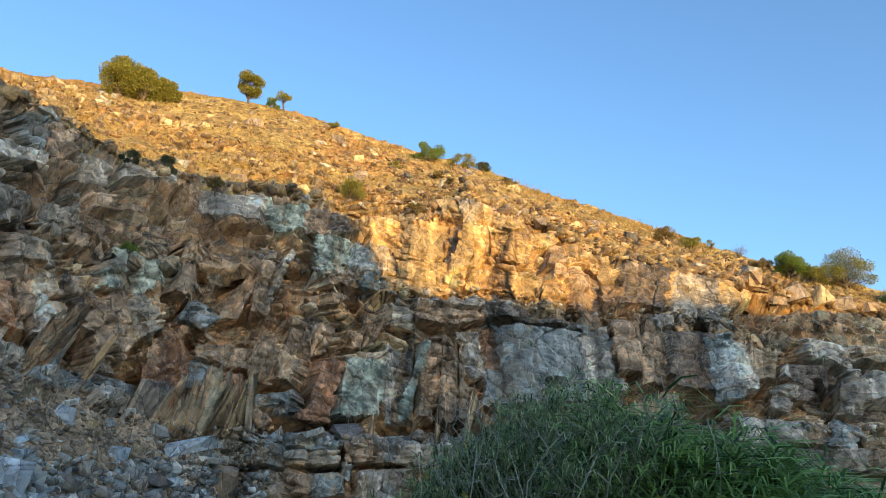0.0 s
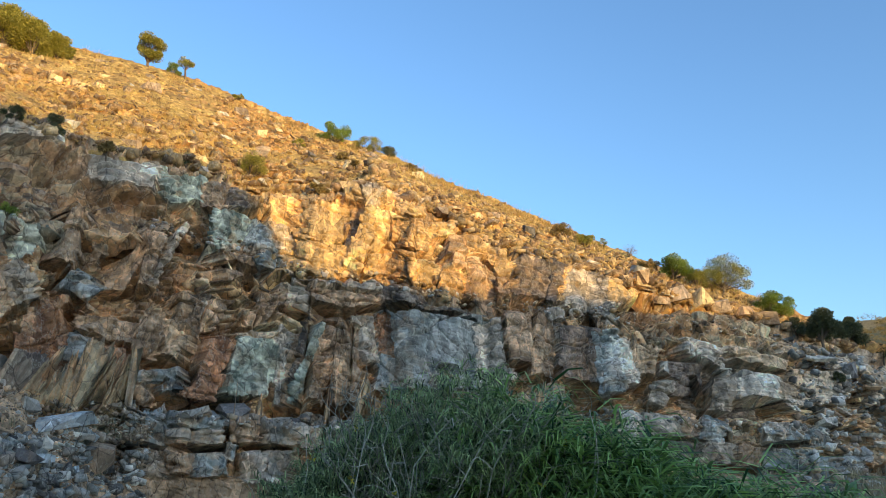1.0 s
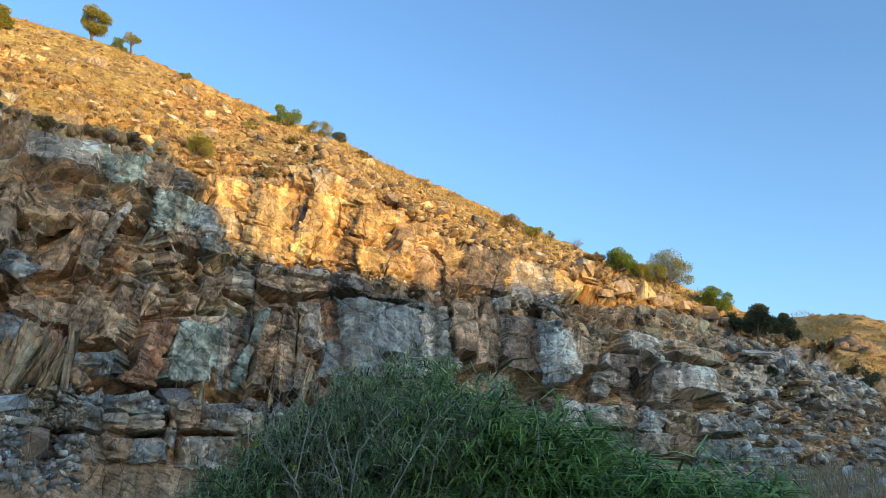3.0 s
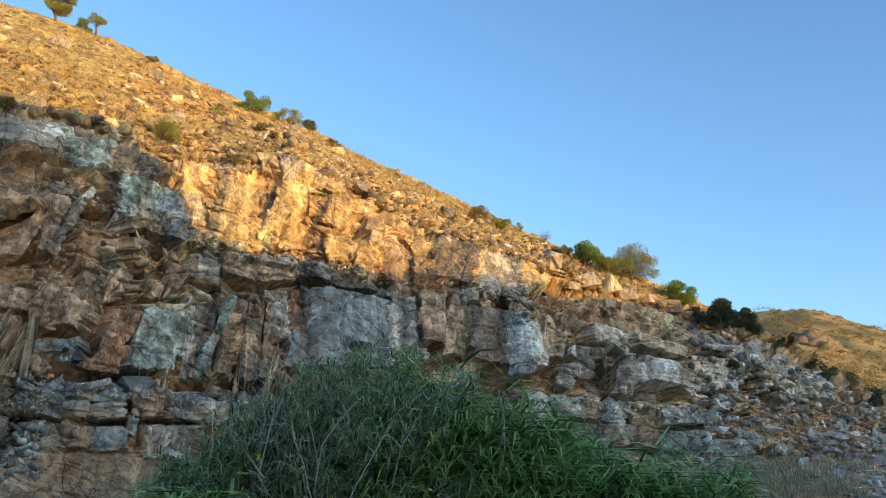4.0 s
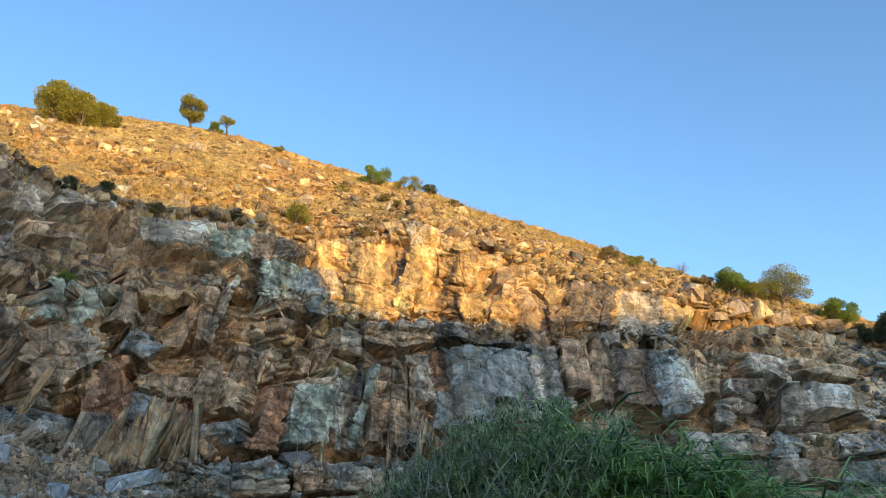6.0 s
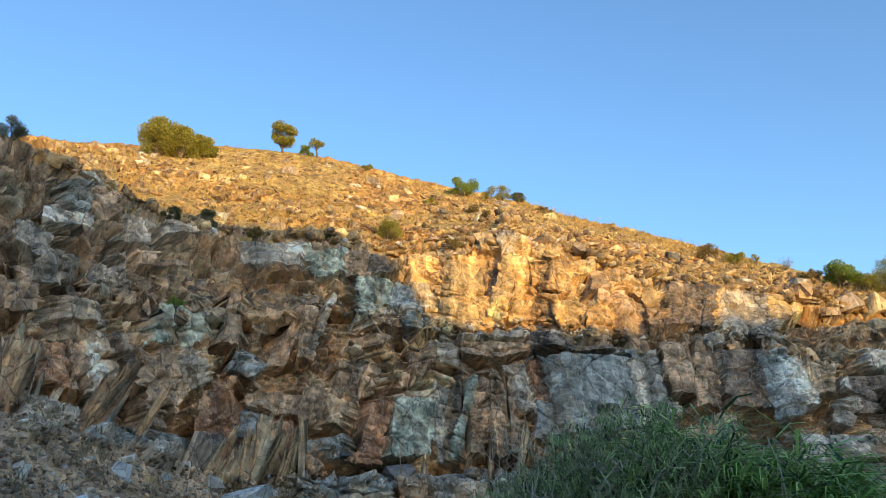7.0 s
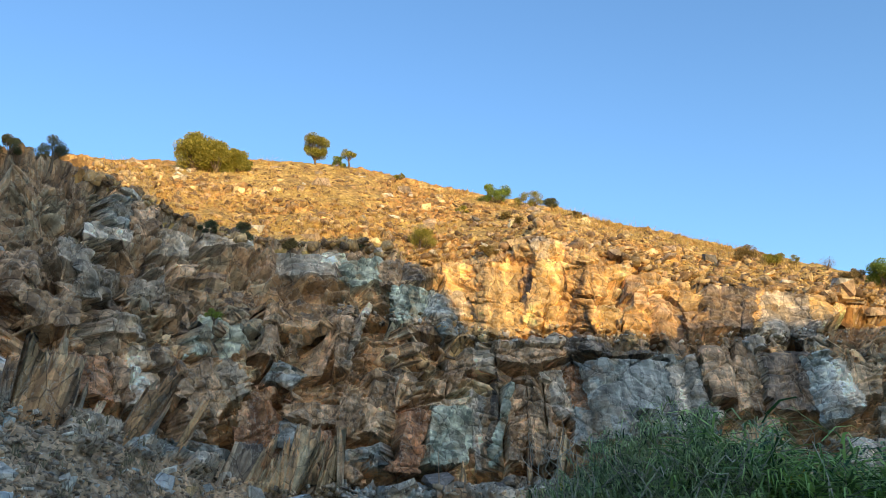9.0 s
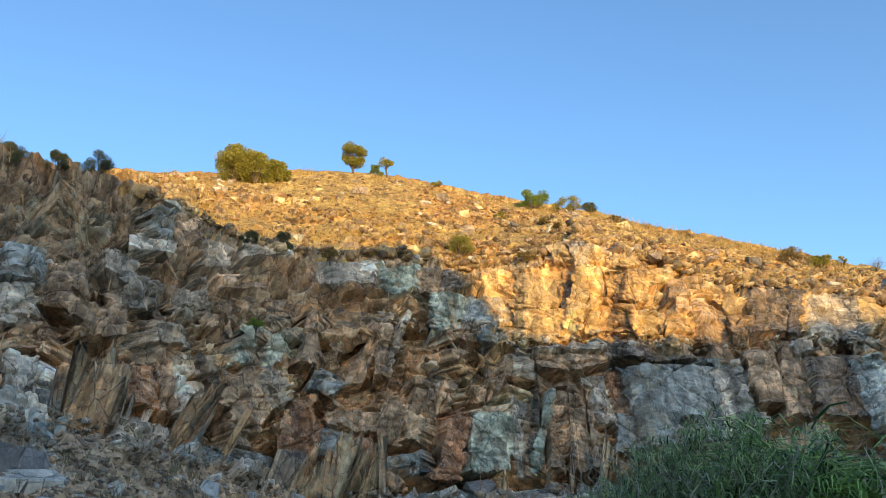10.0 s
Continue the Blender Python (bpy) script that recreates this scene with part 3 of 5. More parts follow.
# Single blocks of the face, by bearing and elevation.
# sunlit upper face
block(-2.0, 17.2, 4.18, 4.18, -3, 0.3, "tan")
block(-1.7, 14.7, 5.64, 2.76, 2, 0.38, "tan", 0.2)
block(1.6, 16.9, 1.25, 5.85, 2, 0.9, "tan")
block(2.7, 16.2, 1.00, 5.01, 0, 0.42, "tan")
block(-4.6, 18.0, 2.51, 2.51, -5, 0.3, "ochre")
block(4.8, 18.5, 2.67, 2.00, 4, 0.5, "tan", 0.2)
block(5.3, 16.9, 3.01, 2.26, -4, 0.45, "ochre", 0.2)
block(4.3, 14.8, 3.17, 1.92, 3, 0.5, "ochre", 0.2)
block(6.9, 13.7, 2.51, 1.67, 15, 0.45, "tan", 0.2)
block(8.6, 16.2, 1.25, 1.84, 8, 0.6, "brown", 0.2)
block(10.0, 16.3, 1.50, 2.17, 4, 0.5, "ochre", 0.2)
block(9.4, 14.6, 2.34, 1.92, 6, 0.65, "brown", 0.25)
block(8.5, 13.1, 1.84, 2.51, 10, 0.5, "ochre")
block(10.8, 13.4, 2.59, 2.76, 18, 0.6, "brown", 0.2)
block(12.2, 15.0, 1.42, 4.18, -28, 0.4, "tan")
block(12.9, 13.3, 2.09, 1.67, -20, 0.4, "brown")
block(15.5, 14.1, 4.59, 3.59, 4, 0.7, "dark", 0.3)
block(17.4, 13.7, 1.42, 3.09, 14, 0.6, "ochre")
block(18.9, 13.0, 3.84, 3.68, 10, 0.75, "grey", 0.2)
block(20.8, 13.7, 1.67, 3.17, -10, 0.6, "tan")
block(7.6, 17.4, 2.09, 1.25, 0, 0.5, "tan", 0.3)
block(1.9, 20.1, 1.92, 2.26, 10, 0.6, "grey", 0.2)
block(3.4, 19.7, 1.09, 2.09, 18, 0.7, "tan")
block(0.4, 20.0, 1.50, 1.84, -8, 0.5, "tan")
block(4.6, 20.0, 1.50, 1.50, 10, 0.5, "brown")
block(-7.9, 18.4, 3.09, 1.67, 4, 0.95, "dark", 0.5)
block(-9.8, 18.4, 2.09, 1.84, -4, 0.6, "brown", 0.2)
block(-16.1, 19.0, 4.68, 1.84, 2, 0.45, "white", 0.2)
block(-12.0, 18.6, 2.92, 1.67, 6, 0.45, "green", 0.2)
block(-5.2, 16.0, 2.51, 2.09, -4, 0.35, "grey")
block(-6.2, 15.1, 1.92, 3.59, -22, 0.5, "blue")
block(-8.6, 16.0, 2.51, 2.76, 10, 0.4, "green")
block(-7.5, 13.9, 2.51, 2.34, -12, 0.4, "brown")
# middle ledge
block(0.3, 12.7, 7.94, 0.84, -1, 0.75, "grey", 0.7)
block(0.7, 11.9, 6.27, 1.25, 0, 0.5, "brown", 0.2)
block(4.9, 12.5, 3.76, 1.50, 3, 0.6, "dark", 0.3)
block(8.7, 11.2, 4.59, 0.75, 2, 0.6, "dark", 0.4)
block(-3.5, 11.8, 2.51, 1.67, 5, 0.5, "grey", 0.2)
# lower face, middle
block(7.6, 8.4, 8.98, 5.43, 2, 0.45, "blue")
block(11.4, 8.1, 2.51, 4.59, -10, 0.5, "white")
block(8.3, 6.8, 1.50, 0.92, 4, 0.75, "brown", 0.4)
block(2.3, 9.0, 1.42, 3.51, -3, 0.45, "white")
block(3.6, 9.4, 1.09, 2.92, 4, 0.4, "rust")
block(13.6, 9.7, 2.34, 4.34, 4, 0.75, "brown", 0.3)
block(15.3, 9.2, 2.00, 4.59, -8, 0.6, "brown")
block(16.6, 9.6, 1.00, 3.76, -4, 0.5, "grey")
block(17.9, 8.5, 3.26, 4.01, 3, 0.7, "dark", 0.2)
block(20.1, 7.9, 1.75, 4.18, -6, 0.6, "blue")
block(21.7, 8.0, 1.67, 2.76, 0, 0.55, "pale")
block(-5.7, 6.8, 3.68, 4.68, 2, 0.45, "green", 0.1)
block(-5.6, 8.9, 4.09, 0.50, -3, 0.6, "pale", 0.5)
block(-8.5, 6.3, 1.92, 4.68, 6, 0.35, "rust")
block(-3.8, 6.9, 0.92, 5.43, 7, 0.4, "white")
block(-3.2, 7.0, 0.50, 5.68, 6, 0.3, "brown")
block(-2.6, 7.1, 0.54, 5.68, 8, 0.69, "dark")
block(-2.0, 7.1, 0.75, 5.68, 10, 0.56, "green")
block(-1.2, 7.1, 0.63, 5.68, 6, 0.43, "brown")
block(-0.5, 7.1, 0.58, 5.68, 8, 0.3, "brown")
block(0.2, 7.1, 0.63, 5.68, 10, 0.69, "brown")
block(0.8, 7.1, 0.67, 5.68, 6, 0.56, "brown")
block(1.5, 7.1, 0.50, 5.68, 8, 0.43, "brown")
block(-14.5, 13.5, 0.75, 4.59, 16, 0.3, "brown")
block(-13.8, 13.6, 0.50, 4.59, 16, 0.54, "brown")
block(-13.3, 13.6, 0.75, 4.59, 16, 0.42, "brown")
block(-12.5, 13.7, 0.58, 4.59, 16, 0.3, "grey")
block(-9.8, 10.3, 0.67, 3.34, 20, 0.3, "grey")
block(-9.1, 10.4, 0.58, 3.34, 20, 0.54, "brown")
block(-8.4, 10.4, 0.84, 3.34, 20, 0.42, "brown")
block(-6.0, 10.5, 0.75, 3.34, 20, 0.3, "brown")
block(-5.2, 10.5, 0.58, 3.34, 20, 0.54, "brown")
block(-15.8, 8.5, 4.01, 2.00, 3, 0.6, "brown", 0.4)
block(-16.0, 5.9, 3.93, 2.76, -8, 0.75, "rust", 0.2)
block(-17.6, 7.1, 2.09, 2.09, 20, 0.6, "blue", 0.4)
block(-19.9, 7.8, 2.34, 3.34, -4, 0.4, "rust")
block(-12.6, 5.2, 4.18, 1.67, -12, 0.5, "blue", 0.3)
block(-13.5, 4.2, 3.34, 1.67, 0, 0.45, "brown")
block(-11.7, 8.2, 2.51, 2.51, 12, 0.4, "pale")
block(-10.6, 9.9, 2.09, 2.51, 20, 0.4, "brown")
block(-12.8, 8.2, 1.84, 2.92, 14, 0.4, "brown")
# base ledge
block(-12.4, 1.9, 3.34, 2.34, 0, 0.95, "blue", 0.5)
block(-8.9, 2.6, 4.59, 1.09, 0, 0.9, "blue", 0.4)
block(-9.4, 1.4, 3.76, 1.42, 2, 0.7, "grey", 0.2)
block(-6.0, 2.3, 1.67, 1.92, 0, 0.85, "brown", 0.3)
block(-3.6, 2.2, 2.76, 1.92, 2, 0.9, "white", 0.3)
block(-1.4, 2.5, 2.09, 2.51, 4, 0.75, "grey", 0.2)
block(0.8, 2.2, 2.09, 2.51, 2, 0.6, "grey")
block(-11.8, -0.1, 2.51, 2.09, 0, 0.75, "grey")
block(-9.9, 0.1, 1.84, 2.09, 3, 0.7, "brown")
block(-7.8, 0.1, 2.51, 2.09, 0, 0.7, "blue")
block(-4.0, -0.2, 3.34, 2.09, -3, 0.85, "white", 0.2)
block(-14.7, 1.9, 2.51, 1.67, -6, 0.7, "green", 0.3)
block(-17.0, 1.1, 3.34, 2.09, 10, 0.5, "blue", 0.3)
# lower face, right
block(29.7, 6.2, 4.34, 2.34, 6, 0.9, "white", 0.3)
block(27.2, 8.5, 4.34, 1.42, 14, 0.7, "white", 0.4)
block(30.1, 8.0, 3.59, 1.09, 12, 0.75, "pale", 0.4)
block(32.3, 8.5, 2.09, 1.00, 16, 0.7, "pale", 0.3)
block(24.2, 7.4, 1.25, 0.84, 4, 0.95, "white", 0.3)
block(25.0, 6.7, 2.34, 2.42, 4, 0.55, "dark", 0.2)
block(22.5, 8.0, 1.67, 2.09, 0, 0.5, "pale")
block(21.2, 7.7, 1.25, 3.34, -4, 0.6, "white")
block(20.2, 7.8, 1.09, 4.01, -3, 0.6, "blue")
block(27.5, 5.6, 1.42, 2.51, 4, 0.75, "grey")
# undercut below the white slab: its shade is in the dark colour
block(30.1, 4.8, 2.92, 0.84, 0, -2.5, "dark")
block(23.5, 6.0, 1.84, 0.92, -14, 0.9, "grey", 0.4)
block(23.5, 5.2, 1.25, 1.00, 20, 0.8, "grey", 0.3)
block(33.8, 6.1, 2.51, 2.34, 8, 0.6, "grey", 0.2)
block(32.0, 6.4, 1.25, 2.09, 12, 0.6, "pale")
block(34.1, 4.2, 1.50, 1.09, 18, 1.0, "dark", 0.5)
block(30.9, 3.1, 1.67, 1.67, 2, 0.8, "white", 0.3)
block(32.2, 3.0, 1.42, 1.67, 3, 0.8, "blue", 0.3)
block(33.4, 2.9, 1.00, 1.59, 3, 0.75, "blue", 0.3)
block(29.2, 1.7, 2.09, 1.67, 2, 0.7, "brown", 0.2)
block(30.9, 1.6, 1.84, 1.67, 0, 0.75, "blue", 0.2)
block(32.4, 1.4, 1.67, 1.67, -3, 0.7, "blue")
block(34.2, 1.0, 2.76, 1.67, 3, 0.9, "blue", 0.4)
block(22.1, 2.8, 2.51, 2.92, 4, 0.6, "white", 0.2)
block(24.1, 3.6, 3.34, 1.67, 3, 0.6, "grey", 0.3)
block(25.4, 3.5, 1.42, 2.26, -18, 0.7, "brown")
block(27.0, 3.2, 2.09, 2.09, 6, 0.8, "blue", 0.3)
block(26.9, 1.8, 2.51, 1.42, 2, 0.8, "grey", 0.3)
block(24.2, 1.9, 2.51, 1.25, 0, 0.8, "dark", 0.3)
block(38.9, 5.4, 2.92, 2.00, 6, 0.7, "grey", 0.2)
block(37.4, 6.1, 1.67, 1.84, -8, 0.7, "grey")
block(40.5, 5.4, 0.67, 1.84, -8, 0.8, "pale")
block(35.8, 7.6, 2.51, 1.25, 10, 0.5, "grey", 0.3)
# left spur
block(-27.8, 11.1, 1.42, 3.84, -8, 0.55, "white")
block(-28.9, 11.0, 1.25, 3.51, -12, 0.45, "brown")
block(-26.7, 10.7, 1.00, 4.18, -16, 0.4, "brown")
block(-22.4, 13.8, 3.59, 2.76, 3, 0.4, "green")
# sunk cleft; the black shade in it is put into its colour
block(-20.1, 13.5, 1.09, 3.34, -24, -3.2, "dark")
block(-18.8, 14.3, 1.25, 3.76, 14, 0.4, "brown")
block(-25.8, 11.7, 2.92, 1.67, 34, 0.7, "dark", 0.2)
block(-23.2, 9.9, 2.92, 3.76, -36, 0.6, "brown")
block(-21.4, 10.7, 1.67, 2.92, -34, 0.5, "grey")
block(-23.8, 8.0, 0.92, 3.51, -24, 0.5, "brown")
block(-21.9, 5.2, 4.18, 1.84, 10, 0.8, "white", 0.5)
block(-23.0, 6.0, 3.34, 1.25, 6, 0.6, "blue", 0.4)
block(-17.7, 11.1, 2.34, 1.67, 30, 0.7, "blue", 0.4)
block(-19.2, 8.7, 1.84, 3.34, -4, 0.5, "rust")
block(-37.8, 10.1, 3.17, 4.68, 4, 0.8, "white")
block(-36.0, 9.9, 1.25, 1.67, 0, 0.6, "blue")
block(-33.4, 10.5, 2.51, 2.34, 4, 0.5, "grey")
block(-31.0, 10.8, 3.01, 2.76, 6, 0.6, "rust")
block(-30.0, 7.4, 3.59, 2.34, 12, 0.5, "grey", 0.4)
block(-26.2, 6.2, 2.76, 1.25, 8, 0.5, "blue", 0.4)
block(-36.0, 7.2, 2.09, 2.51, 4, 0.5, "blue")
block(-38.8, 18.3, 2.51, 2.51, 14, 0.7, "blue", 0.3)
block(-38.8, 15.7, 2.51, 2.92, -8, 0.7, "grey", 0.2)
block(-37.5, 13.6, 2.51, 2.09, 10, 0.6, "brown", 0.2)
block(-30.4, 20.4, 3.17, 1.09, 4, 0.8, "white", 0.5)
block(-30.0, 21.9, 2.09, 1.84, 20, 0.7, "blue")
block(-28.3, 21.6, 1.67, 1.84, -10, 0.6, "brown")
block(-26.2, 20.2, 2.51, 1.67, 6, 0.5, "grey", 0.2)
block(-33.5, 15.4, 3.34, 2.92, -4, 0.5, "brown")
block(-31.1, 17.1, 2.51, 2.09, 8, 0.6, "grey", 0.2)
block(-24.4, 18.3, 2.51, 1.25, 6, 0.7, "brown", 0.4)
block(-27.6, 17.3, 1.84, 2.09, -10, 0.6, "grey")
block(-35.9, 17.5, 2.92, 2.92, -14, 0.5, "brown")
block(-32.8, 18.9, 2.09, 1.67, 14, 0.6, "grey", 0.2)
block(-22.0, 20.8, 3.34, 1.09, 4, 0.5, "white", 0.4)
block(-28.9, 14.5, 2.92, 1.50, 6, 0.6, "grey", 0.4)
block(-25.5, 15.8, 2.09, 1.67, 0, 0.6, "brown", 0.3)
# clefts and undercuts, sunk in, their shade put into the dark colour
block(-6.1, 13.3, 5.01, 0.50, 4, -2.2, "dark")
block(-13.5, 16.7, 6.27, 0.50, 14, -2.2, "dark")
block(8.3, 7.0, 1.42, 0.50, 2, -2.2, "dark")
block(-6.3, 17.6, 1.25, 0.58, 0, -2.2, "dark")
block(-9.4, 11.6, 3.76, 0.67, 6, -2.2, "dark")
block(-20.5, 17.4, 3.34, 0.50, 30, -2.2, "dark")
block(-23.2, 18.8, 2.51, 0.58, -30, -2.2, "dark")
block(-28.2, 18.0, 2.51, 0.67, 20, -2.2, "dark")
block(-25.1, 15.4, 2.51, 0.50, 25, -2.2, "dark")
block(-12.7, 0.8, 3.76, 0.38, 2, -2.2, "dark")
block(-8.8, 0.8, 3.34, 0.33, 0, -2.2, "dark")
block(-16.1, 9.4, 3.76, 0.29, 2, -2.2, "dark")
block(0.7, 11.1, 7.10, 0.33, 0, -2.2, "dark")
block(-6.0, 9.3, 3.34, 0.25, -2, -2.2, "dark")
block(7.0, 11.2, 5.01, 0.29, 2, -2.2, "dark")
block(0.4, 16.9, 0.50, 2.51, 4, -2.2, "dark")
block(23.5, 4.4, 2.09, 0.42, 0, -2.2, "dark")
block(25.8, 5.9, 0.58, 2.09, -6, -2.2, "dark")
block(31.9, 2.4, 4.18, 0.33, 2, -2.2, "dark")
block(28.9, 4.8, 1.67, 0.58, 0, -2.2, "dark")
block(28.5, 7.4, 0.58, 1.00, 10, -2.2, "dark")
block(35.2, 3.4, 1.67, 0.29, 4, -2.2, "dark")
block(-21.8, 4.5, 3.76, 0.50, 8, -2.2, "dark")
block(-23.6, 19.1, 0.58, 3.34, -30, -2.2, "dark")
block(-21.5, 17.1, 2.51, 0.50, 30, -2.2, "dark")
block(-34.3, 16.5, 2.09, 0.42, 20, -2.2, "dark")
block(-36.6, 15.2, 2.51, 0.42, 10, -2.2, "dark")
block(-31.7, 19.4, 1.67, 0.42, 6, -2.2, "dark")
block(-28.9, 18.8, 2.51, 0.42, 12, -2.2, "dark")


CLIFF = build_cliff()
HILL = build_hillside()
build_ground()
build_ridge()


# ---- loose rock ----
bpy.context.view_layer.update()
DEPS = bpy.context.evaluated_depsgraph_get()


def seen_at(az, el):
    """Where the ray at a bearing and elevation meets the land, and the land's normal there."""
    way = (shown(az, el, 10.0) - Vector((0, 0, EYE))).normalized()
    hit, place, normal, _, ob, _ = scene.ray_cast(DEPS, Vector((0, 0, EYE)), way)
    return (place, normal, ob.name) if hit and place.length < 160 else (None, None, None)


def rock_points(rng, flat):
    """Corners of an angular broken stone about 1 m across."""
    pts = []
    for sx in (-1, 1):
        for sy in (-1, 1):
            for sz in (-1, 1):
                pts.append((sx * rng.uniform(0.28, 0.62), sy * rng.uniform(0.22, 0.55), sz * flat * rng.uniform(0.32, 0.6)))
    return pts


def hull_mesh(name, pts):
    bm = bmesh.new()
    for q in pts:
        bm.verts.new(q)
    res = bmesh.ops.convex_hull(bm, input=bm.verts)
    bmesh.ops.delete(bm, geom=[g for g in set(res["geom_interior"] + res["geom_unused"]) if isinstance(g, bmesh.types.BMVert)], context="VERTS")
    me = bpy.data.meshes.new(name)
    bm.to_mesh(me)
    bm.free()
    return me


rng = random.Random(21)
SHAPES = [rock_points(rng, rng.choice((0.22, 0.32, 0.45, 0.7))) for _ in range(12)]
ROCK_MESHES = {}
for kind in STONES:
    for i, pts in enumerate(SHAPES):
        me = hull_mesh("broken_rock", pts)
        me.materials.append(STONES[kind])
        ROCK_MESHES[kind, i] = me
ROCK_LABELS = {"tan": "tan angular broken rock lying on stony ground", "brown": "brown angular broken rock lying on stony ground", "dark": "dark slate boulder lying among rubble",
               "grey": "grey angular broken rock lying among rubble", "blue": "blue-grey flat broken rock lying among rubble"}


def loose_rock(az, el, size, kind, shape=None, group="rocks on the hillside", name="rock"):
    place, normal, on = seen_at(az, el)
    if place is None or on in ("ground", "opposite_ridge") and place.length > 60:
        return None
    ob = new(name, ROCK_MESHES[kind, rng.randrange(len(SHAPES)) if shape is None else shape])
    s = Vector((size * rng.uniform(0.8, 1.3), size * rng.uniform(0.7, 1.1), size * rng.uniform(0.7, 1.1)))
    ob.matrix_world = Matrix.LocRotScale(place - normal * size * 0.12, Euler((rng.uniform(-0.35, 0.35), rng.uniform(-0.35, 0.35), rng.uniform(0, 6.28))), s)
    return tagged(ob, ROCK_LABELS[kind], "rock", group)


# large rocks that stand out on the sunlit slope
for az, el, size, kind in [(-14.9, 25.0, 1.3, "brown"), (-13.4, 25.2, 0.9, "brown"), (-10.0, 24.2, 1.2, "grey"), (-8.5, 24.5, 1.6, "brown"), (-27.6, 24.6, 1.6, "tan"), (-26.0, 24.7, 1.4, "grey"),
                           (-21.4, 24.6, 1.8, "tan"), (-20.0, 24.2, 1.2, "tan"), (11.7, 18.4, 1.5, "brown"), (14.2, 17.4, 1.2, "dark"), (14.4, 17.7, 0.8, "tan"), (-29.3, 25.4, 1.8, "brown"), (-28.2, 25.3, 1.0, "tan"),
                           (-18.6, 25.2, 1.0, "tan"), (-17.0, 24.6, 1.1, "brown"), (-6.0, 23.0, 0.9, "tan"), (-3.0, 22.0, 1.0, "dark"), (25.2, 12.6, 1.4, "brown"), (26.4, 12.0, 1.6, "tan"), (28.0, 11.6, 1.5, "brown"),
                           (29.4, 11.2, 1.3, "tan"), (23.8, 12.2, 1.3, "brown"), (30.6, 10.7, 1.3, "brown"), (22.4, 13.4, 1.2, "tan"), (20.6, 14.4, 1.0, "tan"), (19.0, 15.2, 1.1, "tan")]:
    loose_rock(az, el, size * 0.62, kind)
for _ in range(190):
    az = rng.uniform(-31, 33)
    lo, hi = float(curve(az, RIM_EL)), float(curve(az, SKY_EL))
    loose_rock(az, lo + (hi - lo) * rng.random() ** 0.9, rng.choice((0.25, 0.3, 0.4, 0.5, 0.7)), rng.choice(("tan", "tan", "brown", "brown", "grey")))
# boulders on the rubble at the foot of the face
for az, el, size, kind in [(-28.6, 0.2, 0.9, "blue"), (-27.6, 1.6, 0.35, "blue"), (-27.9, 2.3, 0.3, "blue"), (-22.0, 1.4, 0.55, "blue"), (-18.7, -0.2, 0.5, "blue"), (-19.9, 0.2, 0.6, "dark"), (-21.2, 0.4, 0.4, "grey"),
                           (-17.2, 2.0, 1.0, "blue"), (-15.5, 0.2, 0.9, "brown"), (-23.8, 3.4, 0.3, "tan"), (-25.5, 4.0, 0.5, "blue"), (-37.5, 6.0, 1.2, "dark"), (-39.0, 5.0, 0.8, "grey"), (-36.0, 4.6, 0.5, "grey"),
                           (-6.5, 3.3, 0.8, "dark"), (-9.5, 3.2, 0.6, "grey"), (-9.0, 3.0, 0.5, "grey"), (-7.0, 3.0, 0.4, "grey"), (-2.5, 3.0, 0.5, "dark"),
                           (42.0, 0.2, 0.9, "grey"), (42.8, 0.6, 0.9, "dark"), (41.4, 0.9, 0.8, "dark"), (43.6, 1.0, 0.9, "grey"), (40.5, 1.6, 0.8, "grey"), (43.2, 1.9, 0.7, "grey"), (39.4, 2.2, 0.7, "grey"), (37.0, 2.6, 0.7, "grey"), (36.0, 2.9, 0.8, "grey"),
                           (44.0, -0.2, 0.9, "grey"), (40.8, -0.3, 0.7, "blue"), (35.2, -0.6, 0.5, "blue"), (34.6, 0.6, 0.4, "grey"), (38.0, 3.8, 0.6, "grey"), (41.0, 2.6, 0.6, "blue")]:
    loose_rock(az, el, size, kind, None, "boulders at the foot of the cliff", "boulder")
for _ in range(130):
    if rng.random() < 0.45:
        az, el = rng.uniform(-41, -13), rng.uniform(-1.0, 5.0)
        if el > float(curve(az, BASE_EL)) - 0.6:
            continue
        kind = rng.choice(("blue", "grey", "grey", "brown"))
    else:
        az = rng.uniform(31, 45.5)
        el = rng.uniform(-1.0, float(curve(az, RIM_EL)) - 0.3)
        kind = rng.choice(("grey", "grey", "tan", "dark", "blue"))
    loose_rock(az, el, rng.choice((0.16, 0.2, 0.25, 0.35, 0.5)) * (1.5 if az > 0 else 0.8), kind, None, "boulders at the foot of the cliff", "boulder")


def rubble(name, label, spots, mat, seed):
    """Uncounted small stones in one mesh. spots: (place, normal, size, colour)."""
    r = random.Random(seed)
    hulls = []
    for i in range(len(SHAPES)):
        me = ROCK_MESHES["grey", i]
        v = np.array([q.co[:] for q in me.vertices])
        f = np.array([q.vertices[:] for q in me.polygons])
        hulls.append((v, f))
    V, F, C, n = [], [], [], 0
    for place, size, colour in spots:
        v, f = hulls[r.randrange(len(hulls))]
        m = np.array(Euler((r.uniform(-0.6, 0.6), r.uniform(-0.6, 0.6), r.uniform(0, 6.28))).to_matrix()) * size
        V.append(v @ m.T + np.array(place))
        F.append(f + n)
        C.append(np.tile(colour, (len(v), 1)))
        n += len(v)
    ob = raw_object(name, np.concatenate(V), np.concatenate(F), mat, np.concatenate(C))
    return tagged(ob, label, "rubble", kind="stuff")


